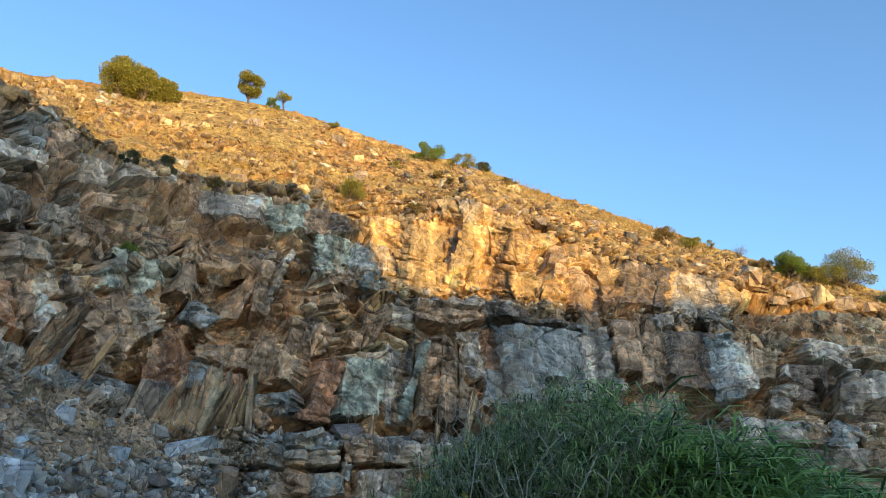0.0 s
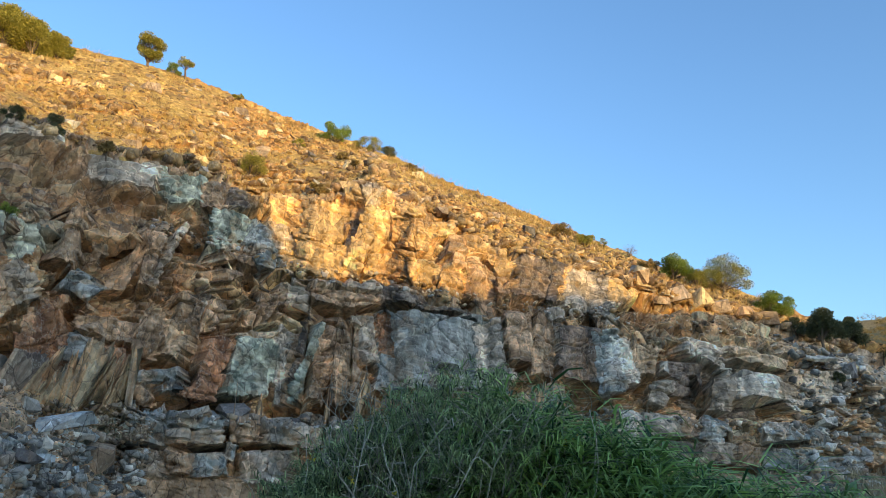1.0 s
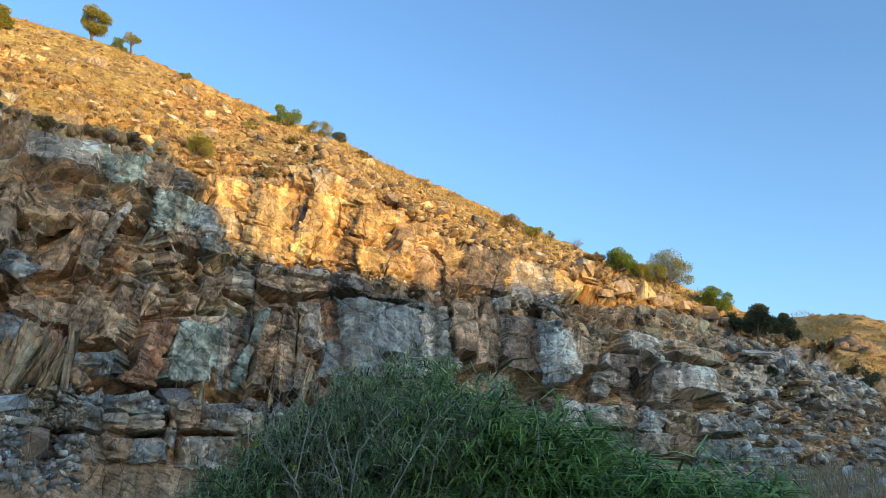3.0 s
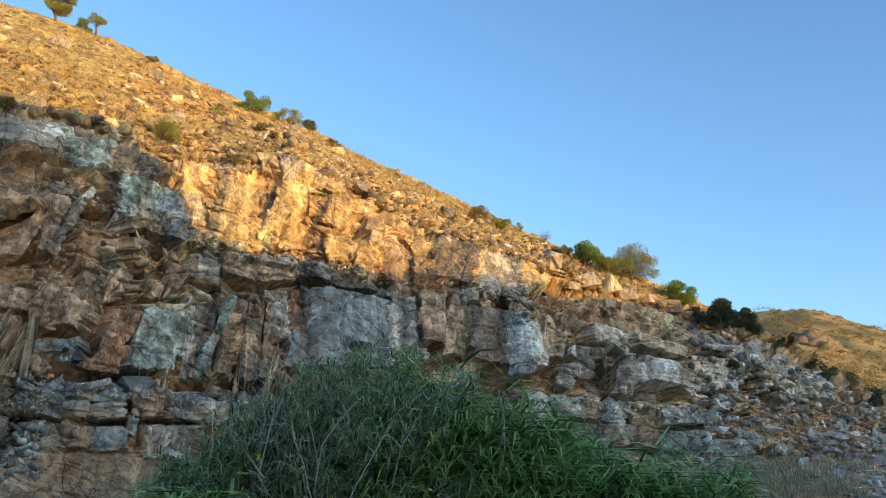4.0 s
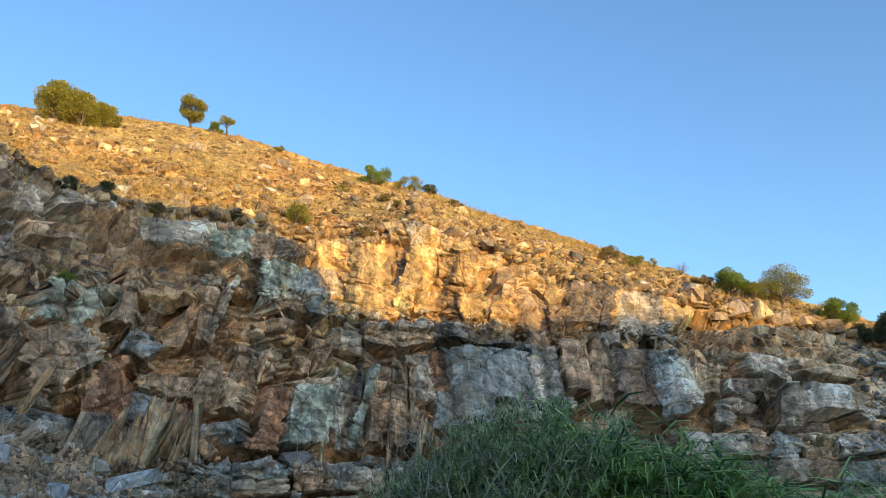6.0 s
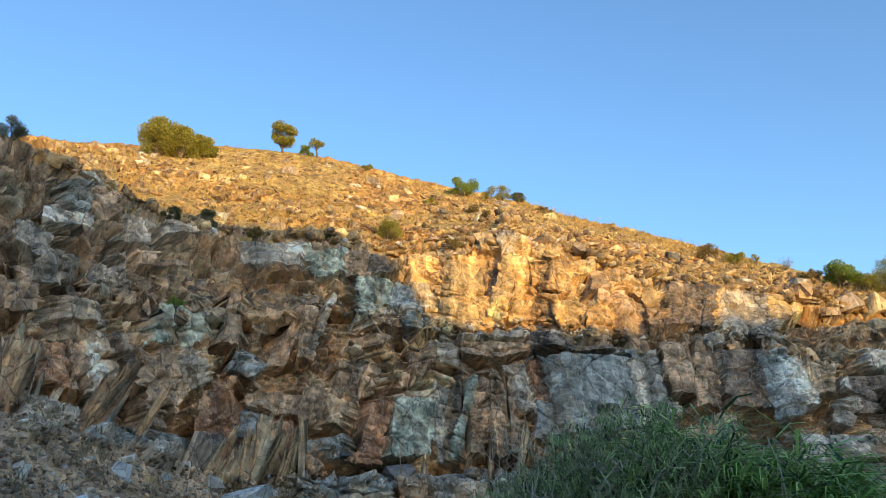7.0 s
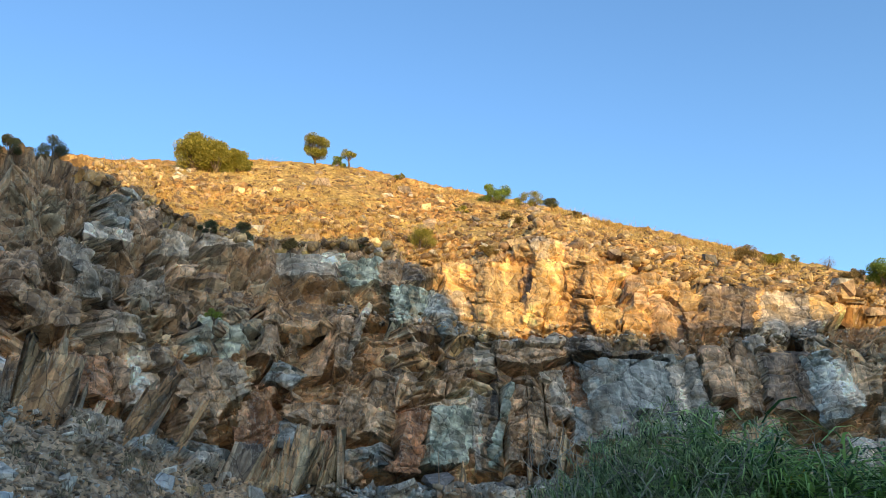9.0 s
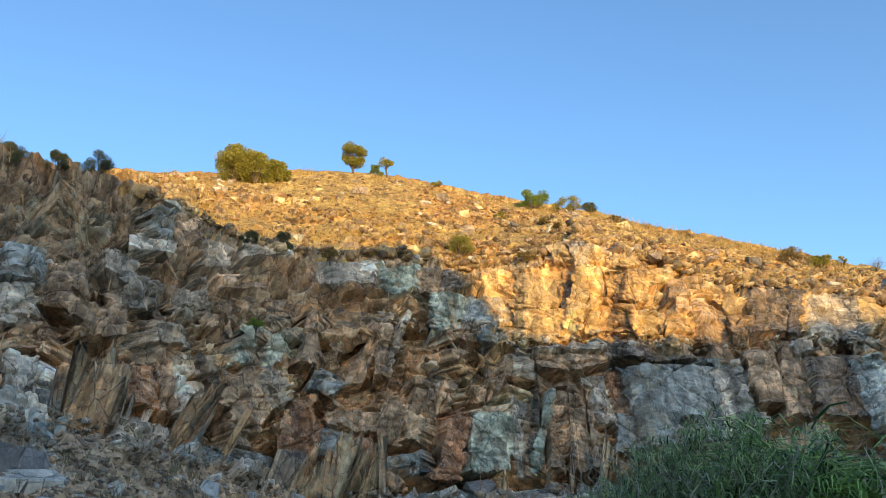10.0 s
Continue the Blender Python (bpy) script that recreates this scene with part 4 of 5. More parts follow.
def scatter(count, area, tones, sizes, seed):
    r = random.Random(seed)
    out = []
    for _ in range(count):
        az, el = area(r)
        place, normal, on = seen_at(az, el)
        if place is None or place.length > 70:
            continue
        t = r.choice(tones)
        k = r.uniform(0.7, 1.3)
        out.append((place, r.choice(sizes) * r.uniform(0.7, 1.3), [c * k for c in t]))
    return out


def left_area(r):
    az = r.uniform(-42, -12)
    return az, r.uniform(-1.6, float(curve(az, BASE_EL)) - 0.2)


def heap_area(r):
    return r.uniform(-30, -12), r.uniform(-3.0, 1.2)


def right_area(r):
    az = 46 - 14 * r.random() ** 1.2
    return az, r.uniform(-1.6, float(curve(az, RIM_EL)) - 0.2)


def slope_area(r):
    az = r.uniform(-32, 36)
    lo, hi = float(curve(az, RIM_EL)), float(curve(az, SKY_EL))
    return az, lo + (hi - lo) * r.random()


def ledge_area(r):
    az = r.uniform(-14, 36)
    return az, float(curve(az, MID_EL)) + r.uniform(-0.1, 0.9)


def base_area(r):
    az = r.uniform(-16, 36)
    return az, float(curve(az, BASE_EL)) + r.uniform(-0.1, 0.6)


GREYS = [(0.50, 0.43, 0.33), (0.70, 0.62, 0.50), (0.32, 0.25, 0.18), (0.54, 0.51, 0.44), (0.54, 0.39, 0.24)]
HEAP = [(0.26, 0.26, 0.22), (0.40, 0.39, 0.33), (0.15, 0.14, 0.12), (0.32, 0.26, 0.19), (0.54, 0.51, 0.43)]
WARMS = [(0.40, 0.25, 0.10), (0.32, 0.19, 0.08), (0.46, 0.32, 0.15), (0.20, 0.12, 0.06)]
rubble("talus_rubble", "small grey broken stones strewn over the talus", scatter(4200, left_area, GREYS[2:] + [(0.34, 0.24, 0.15), (0.26, 0.19, 0.12)] * 4, (0.03, 0.04, 0.05, 0.07, 0.11), 1) + scatter(900, heap_area, HEAP, (0.07, 0.1, 0.16, 0.24), 10) + scatter(1900, right_area, HEAP + GREYS[2:], (0.08, 0.12, 0.18, 0.3), 2), ROCK, 3)
rubble("slope_rubble", "small tan broken stones strewn over the slope", scatter(5200, slope_area, WARMS, (0.07, 0.1, 0.14, 0.2, 0.34), 4), ROCK, 5)
rubble("ledge_rubble", "broken stones lying on the rock ledges", scatter(420, ledge_area, WARMS + GREYS, (0.06, 0.1, 0.16), 6) + scatter(420, base_area, GREYS, (0.06, 0.1, 0.16), 7), ROCK, 8)


def far_outcrop():
    """A ledge of rock on the far sunlit slope."""
    r = random.Random(55)
    spots = []
    for _ in range(26):
        az, dist = r.uniform(39.2, 41.6), r.uniform(150, 156)
        hit, place, normal, _, ob, _ = scene.ray_cast(DEPS, shown(az, 0, dist) + Vector((0, 0, 90)), Vector((0, 0, -1)))
        if hit:
            spots.append((place, r.uniform(1.6, 3.4), (0.22 * r.uniform(0.7, 1.2), 0.14, 0.08)))
    ob = rubble("rock_outcrop", "brown rock outcrop on the far sunlit slope", spots, ROCK, 9)
    ob["kind"] = "structure"
    return ob


far_outcrop()


# ---- plants ----
OLIVE = tinted("olive_leaves", (0.22, 0.22, 0.035), (0.46, 0.40, 0.075), 6.0, 0.6, 0.3)
GREENLEAF = tinted("green_leaves", (0.15, 0.24, 0.03), (0.32, 0.38, 0.06), 6.0, 0.6, 0.3)
# dark shrubs' own tone, and shade put into the colour of spur plants
DUSKLEAF = tinted("dark_and_shaded_leaves", (0.07, 0.09, 0.04), (0.16, 0.16, 0.07), 6.0, 0.7, 0.2)
BROWNLEAF = tinted("dry_scrub_leaves", (0.22, 0.15, 0.05), (0.36, 0.27, 0.10), 6.0, 0.8, 0.2)
STRAW = tinted("straw_grass", (0.50, 0.34, 0.11), (0.68, 0.50, 0.20), 4.0, 0.85, 0.25)
DULLSTRAW = tinted("dull_dry_grass", (0.20, 0.17, 0.09), (0.38, 0.32, 0.19), 4.0, 0.85, 0.2)
PALESTRAW = tinted("pale_dry_grass", (0.40, 0.31, 0.17), (0.62, 0.52, 0.33), 4.0, 0.85, 0.2)
REEDLEAF = tinted("reed_leaves", (0.025, 0.075, 0.02), (0.50, 0.72, 0.20), 5.0, 0.45, 0.32)
WILLOWLEAF = tinted("grey_green_leaves", (0.02, 0.04, 0.014), (0.56, 0.70, 0.30), 5.0, 0.55, 0.28)
TWIG = tinted("grey_twigs", (0.27, 0.245, 0.18), (0.56, 0.52, 0.41), 9.0, 0.8)
BARK = tinted("rough_bark", (0.10, 0.075, 0.05), (0.20, 0.15, 0.10), 9.0, 0.9)
YELLOW = tinted("yellow_blossom", (0.55, 0.42, 0.03), (0.75, 0.6, 0.06), 9.0, 0.7)


class Tris:
    """Grows a mesh of loose blades, leaves and stems as plain arrays."""

    def __init__(self):
        self.v, self.f = [], []

    def leaf(self, base, along, side, width):
        n = len(self.v)
        mid = base + along * 0.45
        self.v += [base[:], (mid + side * width)[:], (base + along)[:], (mid - side * width)[:]]
        self.f += [(n, n + 1, n + 2), (n, n + 2, n + 3)]

    def ribbon(self, pts, width, side):
        """A blade along pts that narrows to its tip."""
        n = len(self.v)
        last = len(pts) - 1
        for i, q in enumerate(pts):
            w = width * (1 - i / last) ** 0.6 + 0.0008
            self.v += [(q - side * w)[:], (q + side * w)[:]]
        for i in range(last):
            a = n + 2 * i
            self.f += [(a, a + 1, a + 3), (a, a + 3, a + 2)]

    def stem(self, pts, r0, r1, sides=4):
        n = len(self.v)
        last = len(pts) - 1
        for i, q in enumerate(pts):
            way = (pts[min(i + 1, last)] - pts[max(i - 1, 0)]).normalized()
            a = way.orthogonal().normalized()
            b = way.cross(a)
            r = r0 + (r1 - r0) * i / last
            for k in range(sides):
                t = 2 * math.pi * k / sides
                self.v.append((q + a * (r * math.cos(t)) + b * (r * math.sin(t)))[:])
        for i in range(last):
            for k in range(sides):
                a, b = n + i * sides + k, n + i * sides + (k + 1) % sides
                self.f += [(a, b, b + sides), (a, b + sides, a + sides)]

    def out(self, name, mat, parent=None):
        return raw_object(name, np.array(self.v), np.array(self.f), mat, None, parent)


def unit(r):
    while True:
        v = Vector((r.uniform(-1, 1), r.uniform(-1, 1), r.uniform(-1, 1)))
        if 0.05 < v.length < 1:
            return v.normalized()


def limb(a, b, r, bow=0.12, n=5):
    off = unit(r) * (b - a).length * bow
    return [a.lerp(b, i / n) + off * math.sin(math.pi * i / n) for i in range(n + 1)]


def woody(name, label, category, place, width, height, leaf_mat, seed, leaves=1500, trunk=0.25, clumps=9, leaf=0.09, group=""):
    """A tree or shrub: trunk, limbs, and a crown of leaf clumps with gaps. width and height in metres."""
    r = random.Random(seed)
    top = new(name)
    top.location = place
    wood, crown, limbs = Tris(), Tris(), []
    fork = Vector((r.uniform(-0.05, 0.05) * width, 0, height * trunk))
    wood.stem(limb(Vector((0, 0, -0.3)), fork, r, 0.06), 0.035 * height + 0.02, 0.026 * height + 0.012, 6)
    centres = []
    for i in range(clumps):
        a, h = 2 * math.pi * (i + r.uniform(-0.3, 0.3)) / clumps, r.uniform(0.0, 1.0)
        reach = math.sqrt(max(0.05, 1 - (h * 0.95) ** 2)) * r.uniform(0.35, 0.72)
        c = Vector((math.cos(a) * reach * width * 0.5, math.sin(a) * reach * width * 0.5, height * (trunk + (0.92 - trunk) * (0.18 + 0.72 * h))))
        centres.append((c, r.uniform(0.11, 0.24) * min(width, height * 1.3)))
        bough = Tris() if category == "tree" else wood
        if bough is not wood:
            limbs.append(bough)
        bough.stem(limb(fork, c, r), 0.016 * height + 0.006, 0.006, 5)
        for _ in range(3):
            bough.stem(limb(c.lerp(fork, 0.3), c + unit(r) * centres[-1][1], r), 0.007, 0.003, 3)
    leaf, leaves = leaf * 0.72, int(leaves * 1.8)
    for _ in range(leaves):
        c, rad = r.choice(centres)
        d = unit(r)
        q = c + Vector((d.x, d.y, d.z * 0.8)) * rad * r.random() ** 0.5
        q.z = max(q.z, 0.05 * height)
        way = (d + unit(r) * 0.8 + Vector((0, 0, 0.3))).normalized()
        side = way.cross(unit(r)).normalized()
        s = leaf * r.uniform(0.6, 1.4)
        crown.leaf(q, way * s * 1.6, side, s * 0.42)
    bole = wood.out("trunk", BARK, top)
    for bough in limbs:
        bough.out("limb", BARK, bole)
    crown.out("crown", leaf_mat, top)
    return tagged(top, label, category, group)


def grown(az, el, w, h, name, label, category, mat, seed, leaves=1500, trunk=0.2, clumps=9, leaf=0.09, group=""):
    """A tree or shrub rooted where the bearing and elevation meet the land; width and height in degrees of view."""
    place = None
    for dip in (0.0, 0.2, 0.4, 0.6, 0.9, 1.3):
        place, normal, on = seen_at(az, el - dip)
        if place is not None and place.length < 75:
            break
    if place is None:
        return None
    d = (place - Vector((0, 0, EYE))).length
    return woody(name, label, category, place - Vector((0, 0, 0.05)), radians(w) * d, radians(h) * d, mat, seed, leaves, trunk, clumps, leaf, group)


TREES, SHRUBS = "trees on the skyline", "shrubs on the slope"
grown(-25.0, 25.4, 3.2, 3.0, "bush", "dense rounded olive-green bush on the hill crest", "bush", OLIVE, 1, 9000, 0.03, 26, 0.10, TREES)
grown(-23.5, 25.4, 3.0, 2.5, "bush", "olive-green bush grown together with the larger bush", "bush", OLIVE, 2, 7000, 0.03, 20, 0.10, TREES)
grown(-21.9, 25.6, 2.4, 1.9, "bush", "smaller olive-green bush beside the large bush", "bush", OLIVE, 61, 5000, 0.03, 16, 0.10, TREES)
grown(-15.7, 26.4, 2.2, 2.95, "tree", "small round-crowned green tree on the hill crest", "tree", OLIVE, 3, 8000, 0.12, 18, 0.075, TREES)
grown(-13.0, 26.3, 1.5, 2.0, "tree", "thin young tree leaning on the hill crest", "tree", OLIVE, 4, 1920, 0.35, 7, 0.050, TREES)
grown(-13.9, 26.2, 1.6, 0.9, "shrub", "low green shrub beside the young tree", "shrub", GREENLEAF, 5, 2160, 0.05, 8, 0.050, SHRUBS)
grown(-1.2, 23.2, 3.4, 1.7, "bush", "bright green rounded bush on the crest", "bush", GREENLEAF, 6, 6240, 0.05, 14, 0.050, TREES)
grown(0.9, 22.8, 2.0, 1.2, "shrub", "dull olive shrub grown along the crest", "shrub", OLIVE, 70, 2200, 0.03, 9, 0.043, SHRUBS)
grown(1.9, 22.7, 1.6, 1.6, "shrub", "grey-green shrub on the crest", "shrub", OLIVE, 7, 1920, 0.05, 8, 0.043, SHRUBS)
grown(3.1, 22.3, 1.4, 1.1, "shrub", "dark low shrub on the crest", "shrub", DUSKLEAF, 8, 1920, 0.05, 8, 0.050, SHRUBS)
grown(16.6, 16.8, 2.2, 1.3, "shrub", "dry olive-brown scrub on the crest", "shrub", BROWNLEAF, 9, 2880, 0.03, 10, 0.043, SHRUBS)
grown(18.4, 16.2, 2.2, 1.1, "shrub", "dry olive-brown scrub on the crest", "shrub", OLIVE, 10, 2880, 0.03, 10, 0.043, SHRUBS)
grown(19.8, 15.9, 0.9, 1.0, "shrub", "small thin grey-green shrub on the crest", "shrub", OLIVE, 11, 624, 0.2, 6, 0.037, SHRUBS)
grown(21.7, 15.2, 1.4, 1.2, "shrub", "nearly bare twiggy shrub on the crest", "shrub", BROWNLEAF, 12, 480, 0.2, 8, 0.031, SHRUBS)
grown(23.0, 14.3, 2.4, 1.0, "shrub", "dry brown scrub among rocks", "shrub", BROWNLEAF, 13, 3120, 0.03, 10, 0.043, SHRUBS)
grown(24.9, 13.6, 3.2, 1.9, "bush", "bright green dense bush among rocks", "bush", GREENLEAF, 14, 7200, 0.08, 14, 0.056, TREES)
grown(26.4, 13.0, 2.0, 1.5, "shrub", "yellow-green shrub beside the small tree", "shrub", OLIVE, 15, 2880, 0.05, 9, 0.050, SHRUBS)
grown(28.2, 12.5, 4.4, 2.75, "tree", "open-crowned pale green tree among rocks", "tree", OLIVE, 16, 6500, 0.14, 22, 0.056, TREES)
grown(31.4, 10.9, 3.0, 1.8, "bush", "low yellow-green bush on the spur", "bush", GREENLEAF, 17, 5280, 0.03, 12, 0.056, TREES)
# shaded spur trees and scrub: the shade is in their leaf colour
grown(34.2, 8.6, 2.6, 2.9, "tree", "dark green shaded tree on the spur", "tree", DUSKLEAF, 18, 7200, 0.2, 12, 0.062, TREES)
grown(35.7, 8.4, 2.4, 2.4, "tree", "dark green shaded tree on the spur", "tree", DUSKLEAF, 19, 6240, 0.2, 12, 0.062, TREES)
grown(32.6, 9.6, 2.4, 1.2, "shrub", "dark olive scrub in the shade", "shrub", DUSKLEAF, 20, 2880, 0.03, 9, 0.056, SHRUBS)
grown(-7.3, 20.0, 2.5, 2.0, "shrub", "yellow-green spreading shrub at the cliff top", "shrub", OLIVE, 21, 4320, 0.05, 12, 0.037, SHRUBS)
grown(-2.2, 19.3, 2.2, 1.1, "shrub", "dry yellow scrub at the cliff top", "shrub", BROWNLEAF, 22, 2880, 0.03, 9, 0.031, SHRUBS)
grown(-12.1, 20.1, 0.9, 1.4, "shrub", "small dark upright shrub at the cliff top", "shrub", DUSKLEAF, 23, 1680, 0.1, 7, 0.031, SHRUBS)
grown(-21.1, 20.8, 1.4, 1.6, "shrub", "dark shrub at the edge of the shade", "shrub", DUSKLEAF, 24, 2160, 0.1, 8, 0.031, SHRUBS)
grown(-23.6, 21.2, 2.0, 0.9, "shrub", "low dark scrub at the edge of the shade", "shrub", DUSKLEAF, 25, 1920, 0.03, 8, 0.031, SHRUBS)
# near spur lies in shade, so its scrub leaves are coloured darker
grown(-37.7, 24.8, 2.6, 1.4, "shrub", "low dark shaded scrub on top of the near spur", "shrub", DUSKLEAF, 26, 3360, 0.03, 10, 0.028, SHRUBS)
grown(-34.9, 24.9, 2.6, 1.8, "shrub", "dark shaded scrub with bare twigs on the near spur", "shrub", DUSKLEAF, 27, 3360, 0.05, 10, 0.028, SHRUBS)
grown(-40.6, 24.6, 2.6, 1.7, "shrub", "dark shaded scrub on top of the near spur", "shrub", DUSKLEAF, 28, 3360, 0.03, 10, 0.028, SHRUBS)
grown(-22.9, 15.0, 1.6, 1.1, "shrub", "small green plant growing on a rock ledge", "shrub", GREENLEAF, 29, 1440, 0.03, 7, 0.022, SHRUBS)
grown(-4.1, 3.2, 1.5, 1.2, "grass_tuft", "yellowish grass tuft on the lower ledge", "grass tuft", BROWNLEAF, 30, 2160, 0.02, 7, 0.022, SHRUBS)
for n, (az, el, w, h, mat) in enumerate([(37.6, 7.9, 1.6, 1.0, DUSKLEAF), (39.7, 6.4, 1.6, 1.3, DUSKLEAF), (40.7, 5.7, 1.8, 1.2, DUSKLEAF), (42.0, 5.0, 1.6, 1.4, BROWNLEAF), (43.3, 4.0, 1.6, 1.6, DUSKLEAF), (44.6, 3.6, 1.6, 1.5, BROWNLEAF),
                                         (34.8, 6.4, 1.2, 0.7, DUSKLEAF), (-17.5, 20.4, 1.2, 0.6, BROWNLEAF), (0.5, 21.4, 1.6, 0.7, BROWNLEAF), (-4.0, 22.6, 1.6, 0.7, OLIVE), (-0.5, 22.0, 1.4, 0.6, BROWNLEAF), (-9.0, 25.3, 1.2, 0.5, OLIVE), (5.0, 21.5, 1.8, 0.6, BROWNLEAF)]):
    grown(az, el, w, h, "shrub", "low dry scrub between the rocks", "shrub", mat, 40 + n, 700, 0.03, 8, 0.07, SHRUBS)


# far valley side: bushes and an outcrop, built where they stand
def far_scrub():
    r = random.Random(77)
    tri = Tris()
    for _ in range(1100):
        az, dist = r.uniform(33, 50), r.uniform(75, 195)
        hit, place, normal, _, ob, _ = scene.ray_cast(DEPS, shown(az, 0, dist) + Vector((0, 0, 90)), Vector((0, 0, -1)))
        if not hit or ob.name != "ground":
            continue
        s = r.uniform(0.3, 1.0) if r.random() < 0.85 else r.uniform(1.0, 2.4)
        for _ in range(int(22 + 45 * s)):
            d = unit(r)
            d.z = abs(d.z)
            q = place + Vector((d.x * s * 1.2, d.y * s * 1.2, d.z * s * 0.8)) * r.uniform(0.5, 1)
            tri.leaf(q, unit(r) * 0.3, unit(r), 0.11)
    return tagged(tri.out("far_scrub", BROWNLEAF), "scrub dotted over the far sunlit hillside", "scrub", kind="stuff")


far_scrub()


def grass(name, label, spots, mat, seed, blades=9):
    r = random.Random(seed)
    tri = Tris()
    for place, h in spots:
        for _ in range(blades):
            a = r.uniform(0, 6.28)
            lean = Vector((math.cos(a), math.sin(a), 0)) * r.uniform(0.2, 1.3)
            root = place + Vector((r.uniform(-0.12, 0.12), r.uniform(-0.12, 0.12), -0.03)) * (h * 3)
            tall = h * r.uniform(0.5, 1.2)
            pts = [root, root + (Vector((0, 0, 0.6)) + lean * 0.3) * tall, root + (Vector((0, 0, 0.95)) + lean * 0.9) * tall]
            tri.ribbon(pts, 0.006 + h * 0.010, Vector((-math.sin(a), math.cos(a), 0)))
    return tagged(tri.out(name, mat), label, "grass", kind="stuff")


def grass_spots(count, area, heights, seed, keep=None):
    r = random.Random(seed)
    out = []
    for _ in range(count):
        az, el = area(r)
        place, normal, on = seen_at(az, el)
        if place is None or place.length > 70 or on in ("opposite_ridge",):
            continue
        if keep and noise.noise(place * keep) < 0.0:
            continue
        out.append((place, r.uniform(*heights)))
    return out


def crest_area(r):
    az = r.uniform(-32, 31)
    return az, float(curve(az, SKY_EL)) - r.random() ** 2 * 0.9


def right_crest(r):
    az = r.uniform(3, 20)
    return az, float(curve(az, SKY_EL)) + 0.1 - r.random() ** 2 * 0.5


def meadow_area(r):
    az = r.uniform(-31, -4)
    lo, hi = float(curve(az, RIM_EL)), float(curve(az, SKY_EL))
    return az, lo + (hi - lo) * r.uniform(0.0, 0.75)


grass("slope_grass", "sparse straw-coloured dry grass on the sunlit slope",
      grass_spots(4200, meadow_area, (0.08, 0.22), 31, 0.2) + grass_spots(900, slope_area, (0.12, 0.3), 32, 0.3) + grass_spots(1500, crest_area, (0.2, 0.55), 33, 0.35) + grass_spots(320, right_crest, (0.15, 0.5), 41), STRAW, 34, 7)
grass("talus_grass", "dull dry grass and weeds on the shaded talus", grass_spots(600, left_area, (0.08, 0.2), 35, 0.6), DULLSTRAW, 36)


def right_tufts(r):
    return r.gauss(38.6, 2.6), r.uniform(-1.8, 0.6)


grass("tall_dry_grass", "tall pale dry grass at the foot of the cliff", grass_spots(150, right_tufts, (0.25, 0.6), 37), PALESTRAW, 38, 22)


def spur_top(r):
    return r.uniform(-44, -40.3), 24.5 + r.uniform(-0.2, 0.4)


grass("spur_grass", "thin tall pale grass on top of the near spur", [(q, h) for q, h in grass_spots(26, spur_top, (0.45, 0.95), 39)], PALESTRAW, 40, 6)


# ---- thicket in front of the face ----
def reed_clump(az, dist, width, height, seed, count, lean=0.25):
    """A clump of tall reeds: canes with long arching leaves."""
    r = random.Random(seed)
    top = new("reed_clump")
    top.location = shown(az, 0, dist)
    top.location.z = 0
    canes, leaves = Tris(), Tris()
    for _ in range(count):
        a, rad = r.uniform(0, 6.28), width * 0.5 * math.sqrt(r.random())
        foot = Vector((math.cos(a) * rad * 0.8, math.sin(a) * rad * 0.8, -0.05))
        tall = height * r.uniform(0.62, 1.0) * (1 - 0.35 * (rad / (width * 0.5)) ** 2)
        tip = foot + Vector((math.cos(a) * lean * tall * r.uniform(0.1, 1), math.sin(a) * lean * tall * r.uniform(0.1, 1), tall))
        pts = limb(foot, tip, r, 0.05, 6)
        canes.stem(pts, 0.007, 0.003, 3)
        for i in range(30):
            k = 0.25 + 0.75 * i / 29
            q = pts[0].lerp(pts[-1], k)
            b = a + r.uniform(-2.6, 2.6)
            out = Vector((math.cos(b), math.sin(b), 0))
            long = r.uniform(0.35, 0.78)
            rise = r.uniform(0.15, 0.75)
            line = [q, q + out * long * 0.4 + Vector((0, 0, long * rise * 0.5)), q + out * long * 0.8 + Vector((0, 0, long * rise * 0.5)), q + out * long * 1.15 + Vector((0, 0, long * (rise * 0.5 - 0.28)))]
            leaves.ribbon(line, r.uniform(0.012, 0.024), (out.cross(Vector((0, 0, 1))) + Vector((0, 0, r.uniform(-0.7, 0.7)))).normalized())
    tagged(canes.out("canework", TWIG, top), kind="stuff")
    tagged(leaves.out("foliage", REEDLEAF, top), kind="stuff")
    return tagged(top, "dense clump of green reeds with long arching leaves", "reeds", "reed clumps")


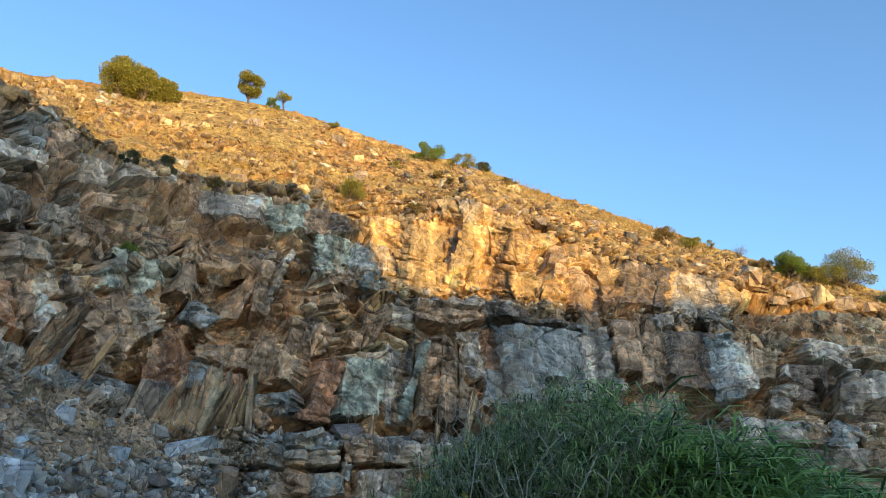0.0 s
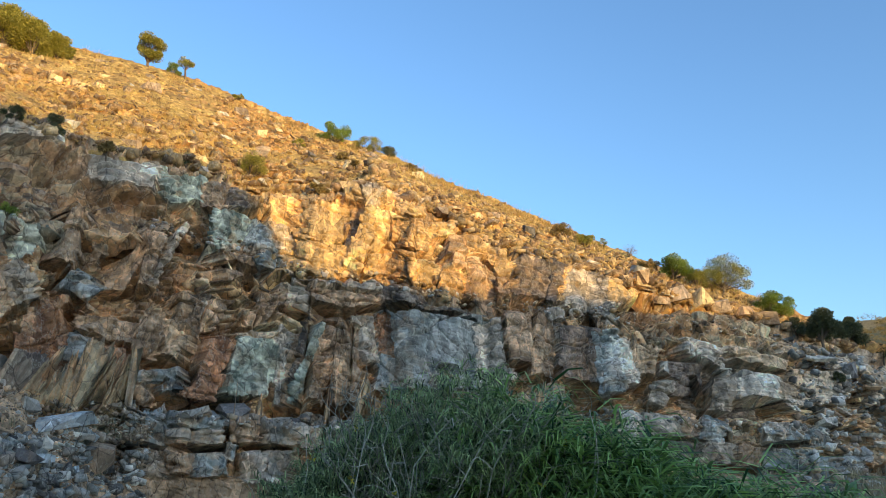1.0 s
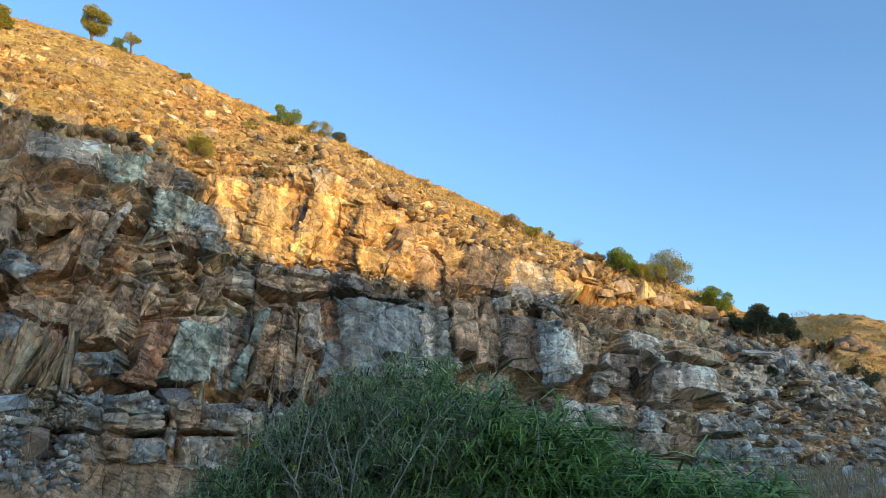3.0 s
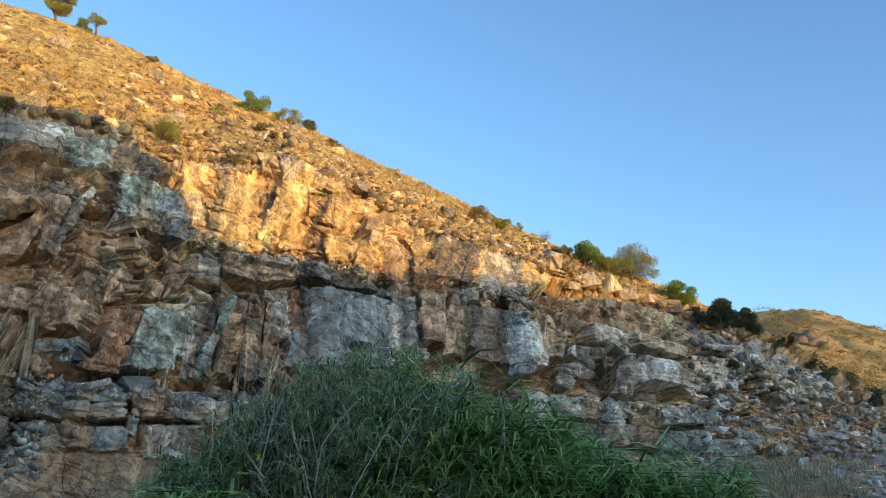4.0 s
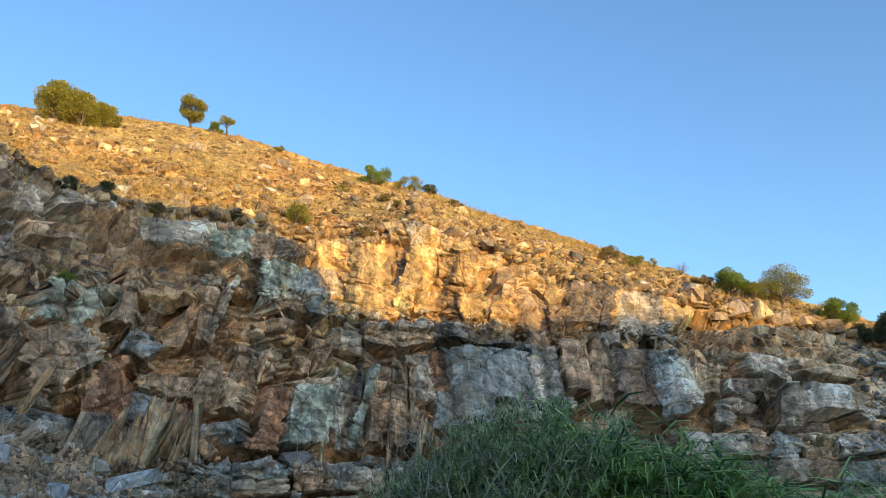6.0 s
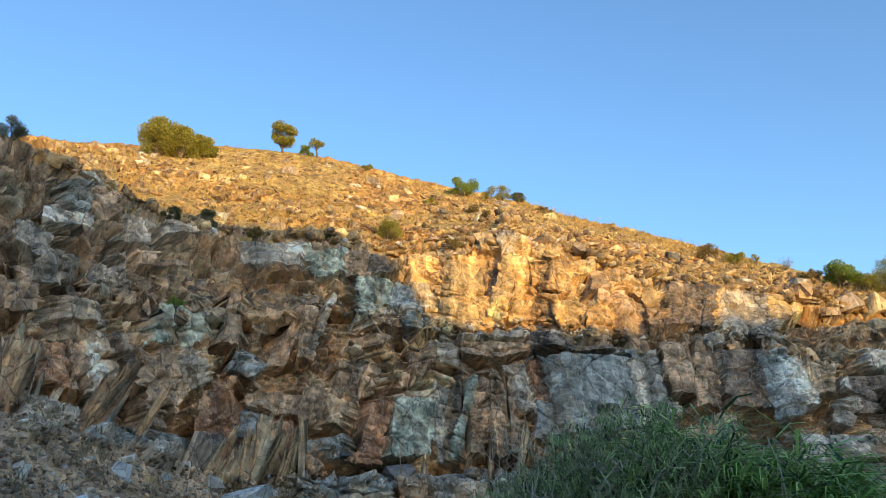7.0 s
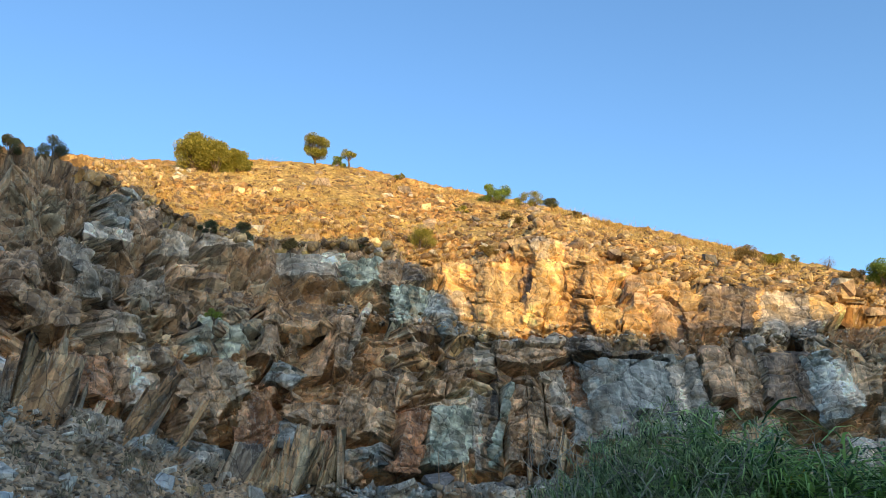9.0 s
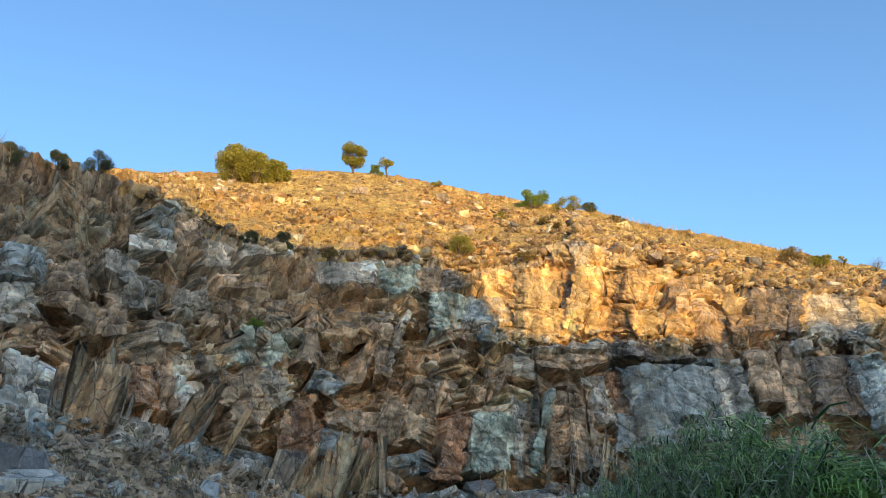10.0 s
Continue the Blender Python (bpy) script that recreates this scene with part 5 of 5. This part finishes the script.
def twiggy_bush(az, dist, width, height, seed, stems, flowers=14):
    """A broad grey-green bush with many pale bent branches and narrow leaves."""
    r = random.Random(seed)
    top = new("willow_bush")
    top.location = shown(az, 0, dist)
    top.location.z = 0
    wood, leaves, bloom = Tris(), Tris(), Tris()
    for _ in range(stems):
        a = r.uniform(0, 6.28)
        out = Vector((math.cos(a), math.sin(a), 0))
        spread = r.random() ** 0.6
        foot = out * width * 0.12 * r.random()
        knee = foot + out * width * 0.5 * spread * 0.55 + Vector((0, 0, height * r.uniform(0.3, 0.5)))
        tip = out * width * 0.5 * spread * r.uniform(0.85, 1.05) + Vector((0, 0, height * math.sqrt(max(0.08, 1 - spread ** 2 * 0.85)) * r.uniform(0.8, 1.0)))
        wood.stem(limb(foot, knee, r, 0.1, 4), 0.022, 0.013, 4)
        wood.stem(limb(knee, tip, r, 0.22, 5), 0.013, 0.004, 4)
        for _ in range(9):
            k = r.random()
            q = knee.lerp(tip, k) if r.random() < 0.8 else foot.lerp(knee, 0.5 + 0.5 * k)
            end = q + (out * 0.35 + unit(r) + Vector((0, 0, 0.75))).normalized() * r.uniform(0.2, 0.55)
            line = limb(q, end, r, 0.14, 4)
            wood.stem(line, 0.006, 0.002, 3)
            for _ in range(12):
                p0 = line[0].lerp(line[-1], r.uniform(0.15, 1.0))
                a2 = a + r.uniform(-2.2, 2.2)
                away = Vector((math.cos(a2), math.sin(a2), 0))
                s = r.uniform(0.16, 0.36)
                rise = r.uniform(0.2, 0.9)
                blade = [p0, p0 + away * s * 0.25 + Vector((0, 0, s * 0.5 * rise)), p0 + away * s * 0.55 + Vector((0, 0, s * 0.55 * rise)), p0 + away * s * 0.8 + Vector((0, 0, s * (0.5 * rise - 0.4)))]
                leaves.ribbon(blade, r.uniform(0.006, 0.012), (away.cross(Vector((0, 0, 1))) + unit(r) * 0.6).normalized())
    for _ in range(stems // 3):
        a = r.uniform(3.3, 6.1)
        out = Vector((math.cos(a), math.sin(a), 0))
        foot = out * width * 0.2 * r.random() + Vector((0, 0, height * 0.1))
        tip = out * width * r.uniform(0.36, 0.52) + Vector((0, 0, height * r.uniform(0.3, 0.85)))
        line = [q + unit(r) * 0.05 for q in limb(foot, tip, r, 0.34, 8)]
        wood.stem(line, 0.017, 0.007, 4)
        for _ in range(6):
            q = line[r.randrange(2, 9)]
            wood.stem(limb(q, q + (unit(r) + Vector((0, 0, 0.8)) + out * 0.4).normalized() * r.uniform(0.25, 0.6), r, 0.28, 4), 0.008, 0.004, 3)
    for _ in range(flowers):
        a = r.uniform(3.6, 5.8)
        q = Vector((math.cos(a) * width * 0.46, math.sin(a) * width * 0.46, height * r.uniform(0.15, 0.7)))
        for _ in range(7):
            bloom.leaf(q + unit(r) * 0.03, unit(r) * 0.05, unit(r), 0.016)
    tagged(wood.out("branchwork", TWIG, top), kind="stuff")
    tagged(leaves.out("foliage", WILLOWLEAF, top), kind="stuff")
    if flowers:
        tagged(bloom.out("blossom", YELLOW, top), "small yellow blossom", kind="stuff")
    return tagged(top, "broad grey-green bush with pale bent branches and narrow leaves", "bush", "thicket")


twiggy_bush(9.5, 12.4, 4.2, 3.1, 101, 200)
twiggy_bush(3.8, 12.0, 2.7, 2.5, 102, 80, 5)
twiggy_bush(-1.0, 11.5, 1.9, 1.4, 103, 46, 4)
reed_clump(11.0, 13.4, 1.6, 3.5, 111, 46)
reed_clump(15.5, 12.0, 1.9, 3.1, 112, 100)
reed_clump(13.2, 12.6, 1.2, 3.3, 122, 40)
reed_clump(18.8, 12.0, 1.8, 2.9, 113, 100)
reed_clump(21.5, 12.4, 1.7, 2.35, 114, 80, 0.4)
reed_clump(9.4, 11.4, 0.7, 2.95, 123, 12, 0.15)
reed_clump(12.3, 11.3, 0.8, 2.95, 124, 14, 0.15)
reed_clump(5.0, 13.6, 1.0, 3.0, 115, 16)
reed_clump(24.5, 11.5, 1.6, 2.0, 116, 60, 0.4)
reed_clump(28.0, 11.8, 1.4, 2.0, 117, 44, 0.4)
reed_clump(31.4, 11.8, 1.3, 2.0, 118, 44, 0.4)
reed_clump(-2.0, 10.8, 1.0, 1.2, 119, 26, 0.5)
reed_clump(41.5, 14.0, 1.6, 1.0, 120, 30, 0.5)
reed_clump(36.0, 12.0, 1.2, 0.9, 121, 20, 0.5)
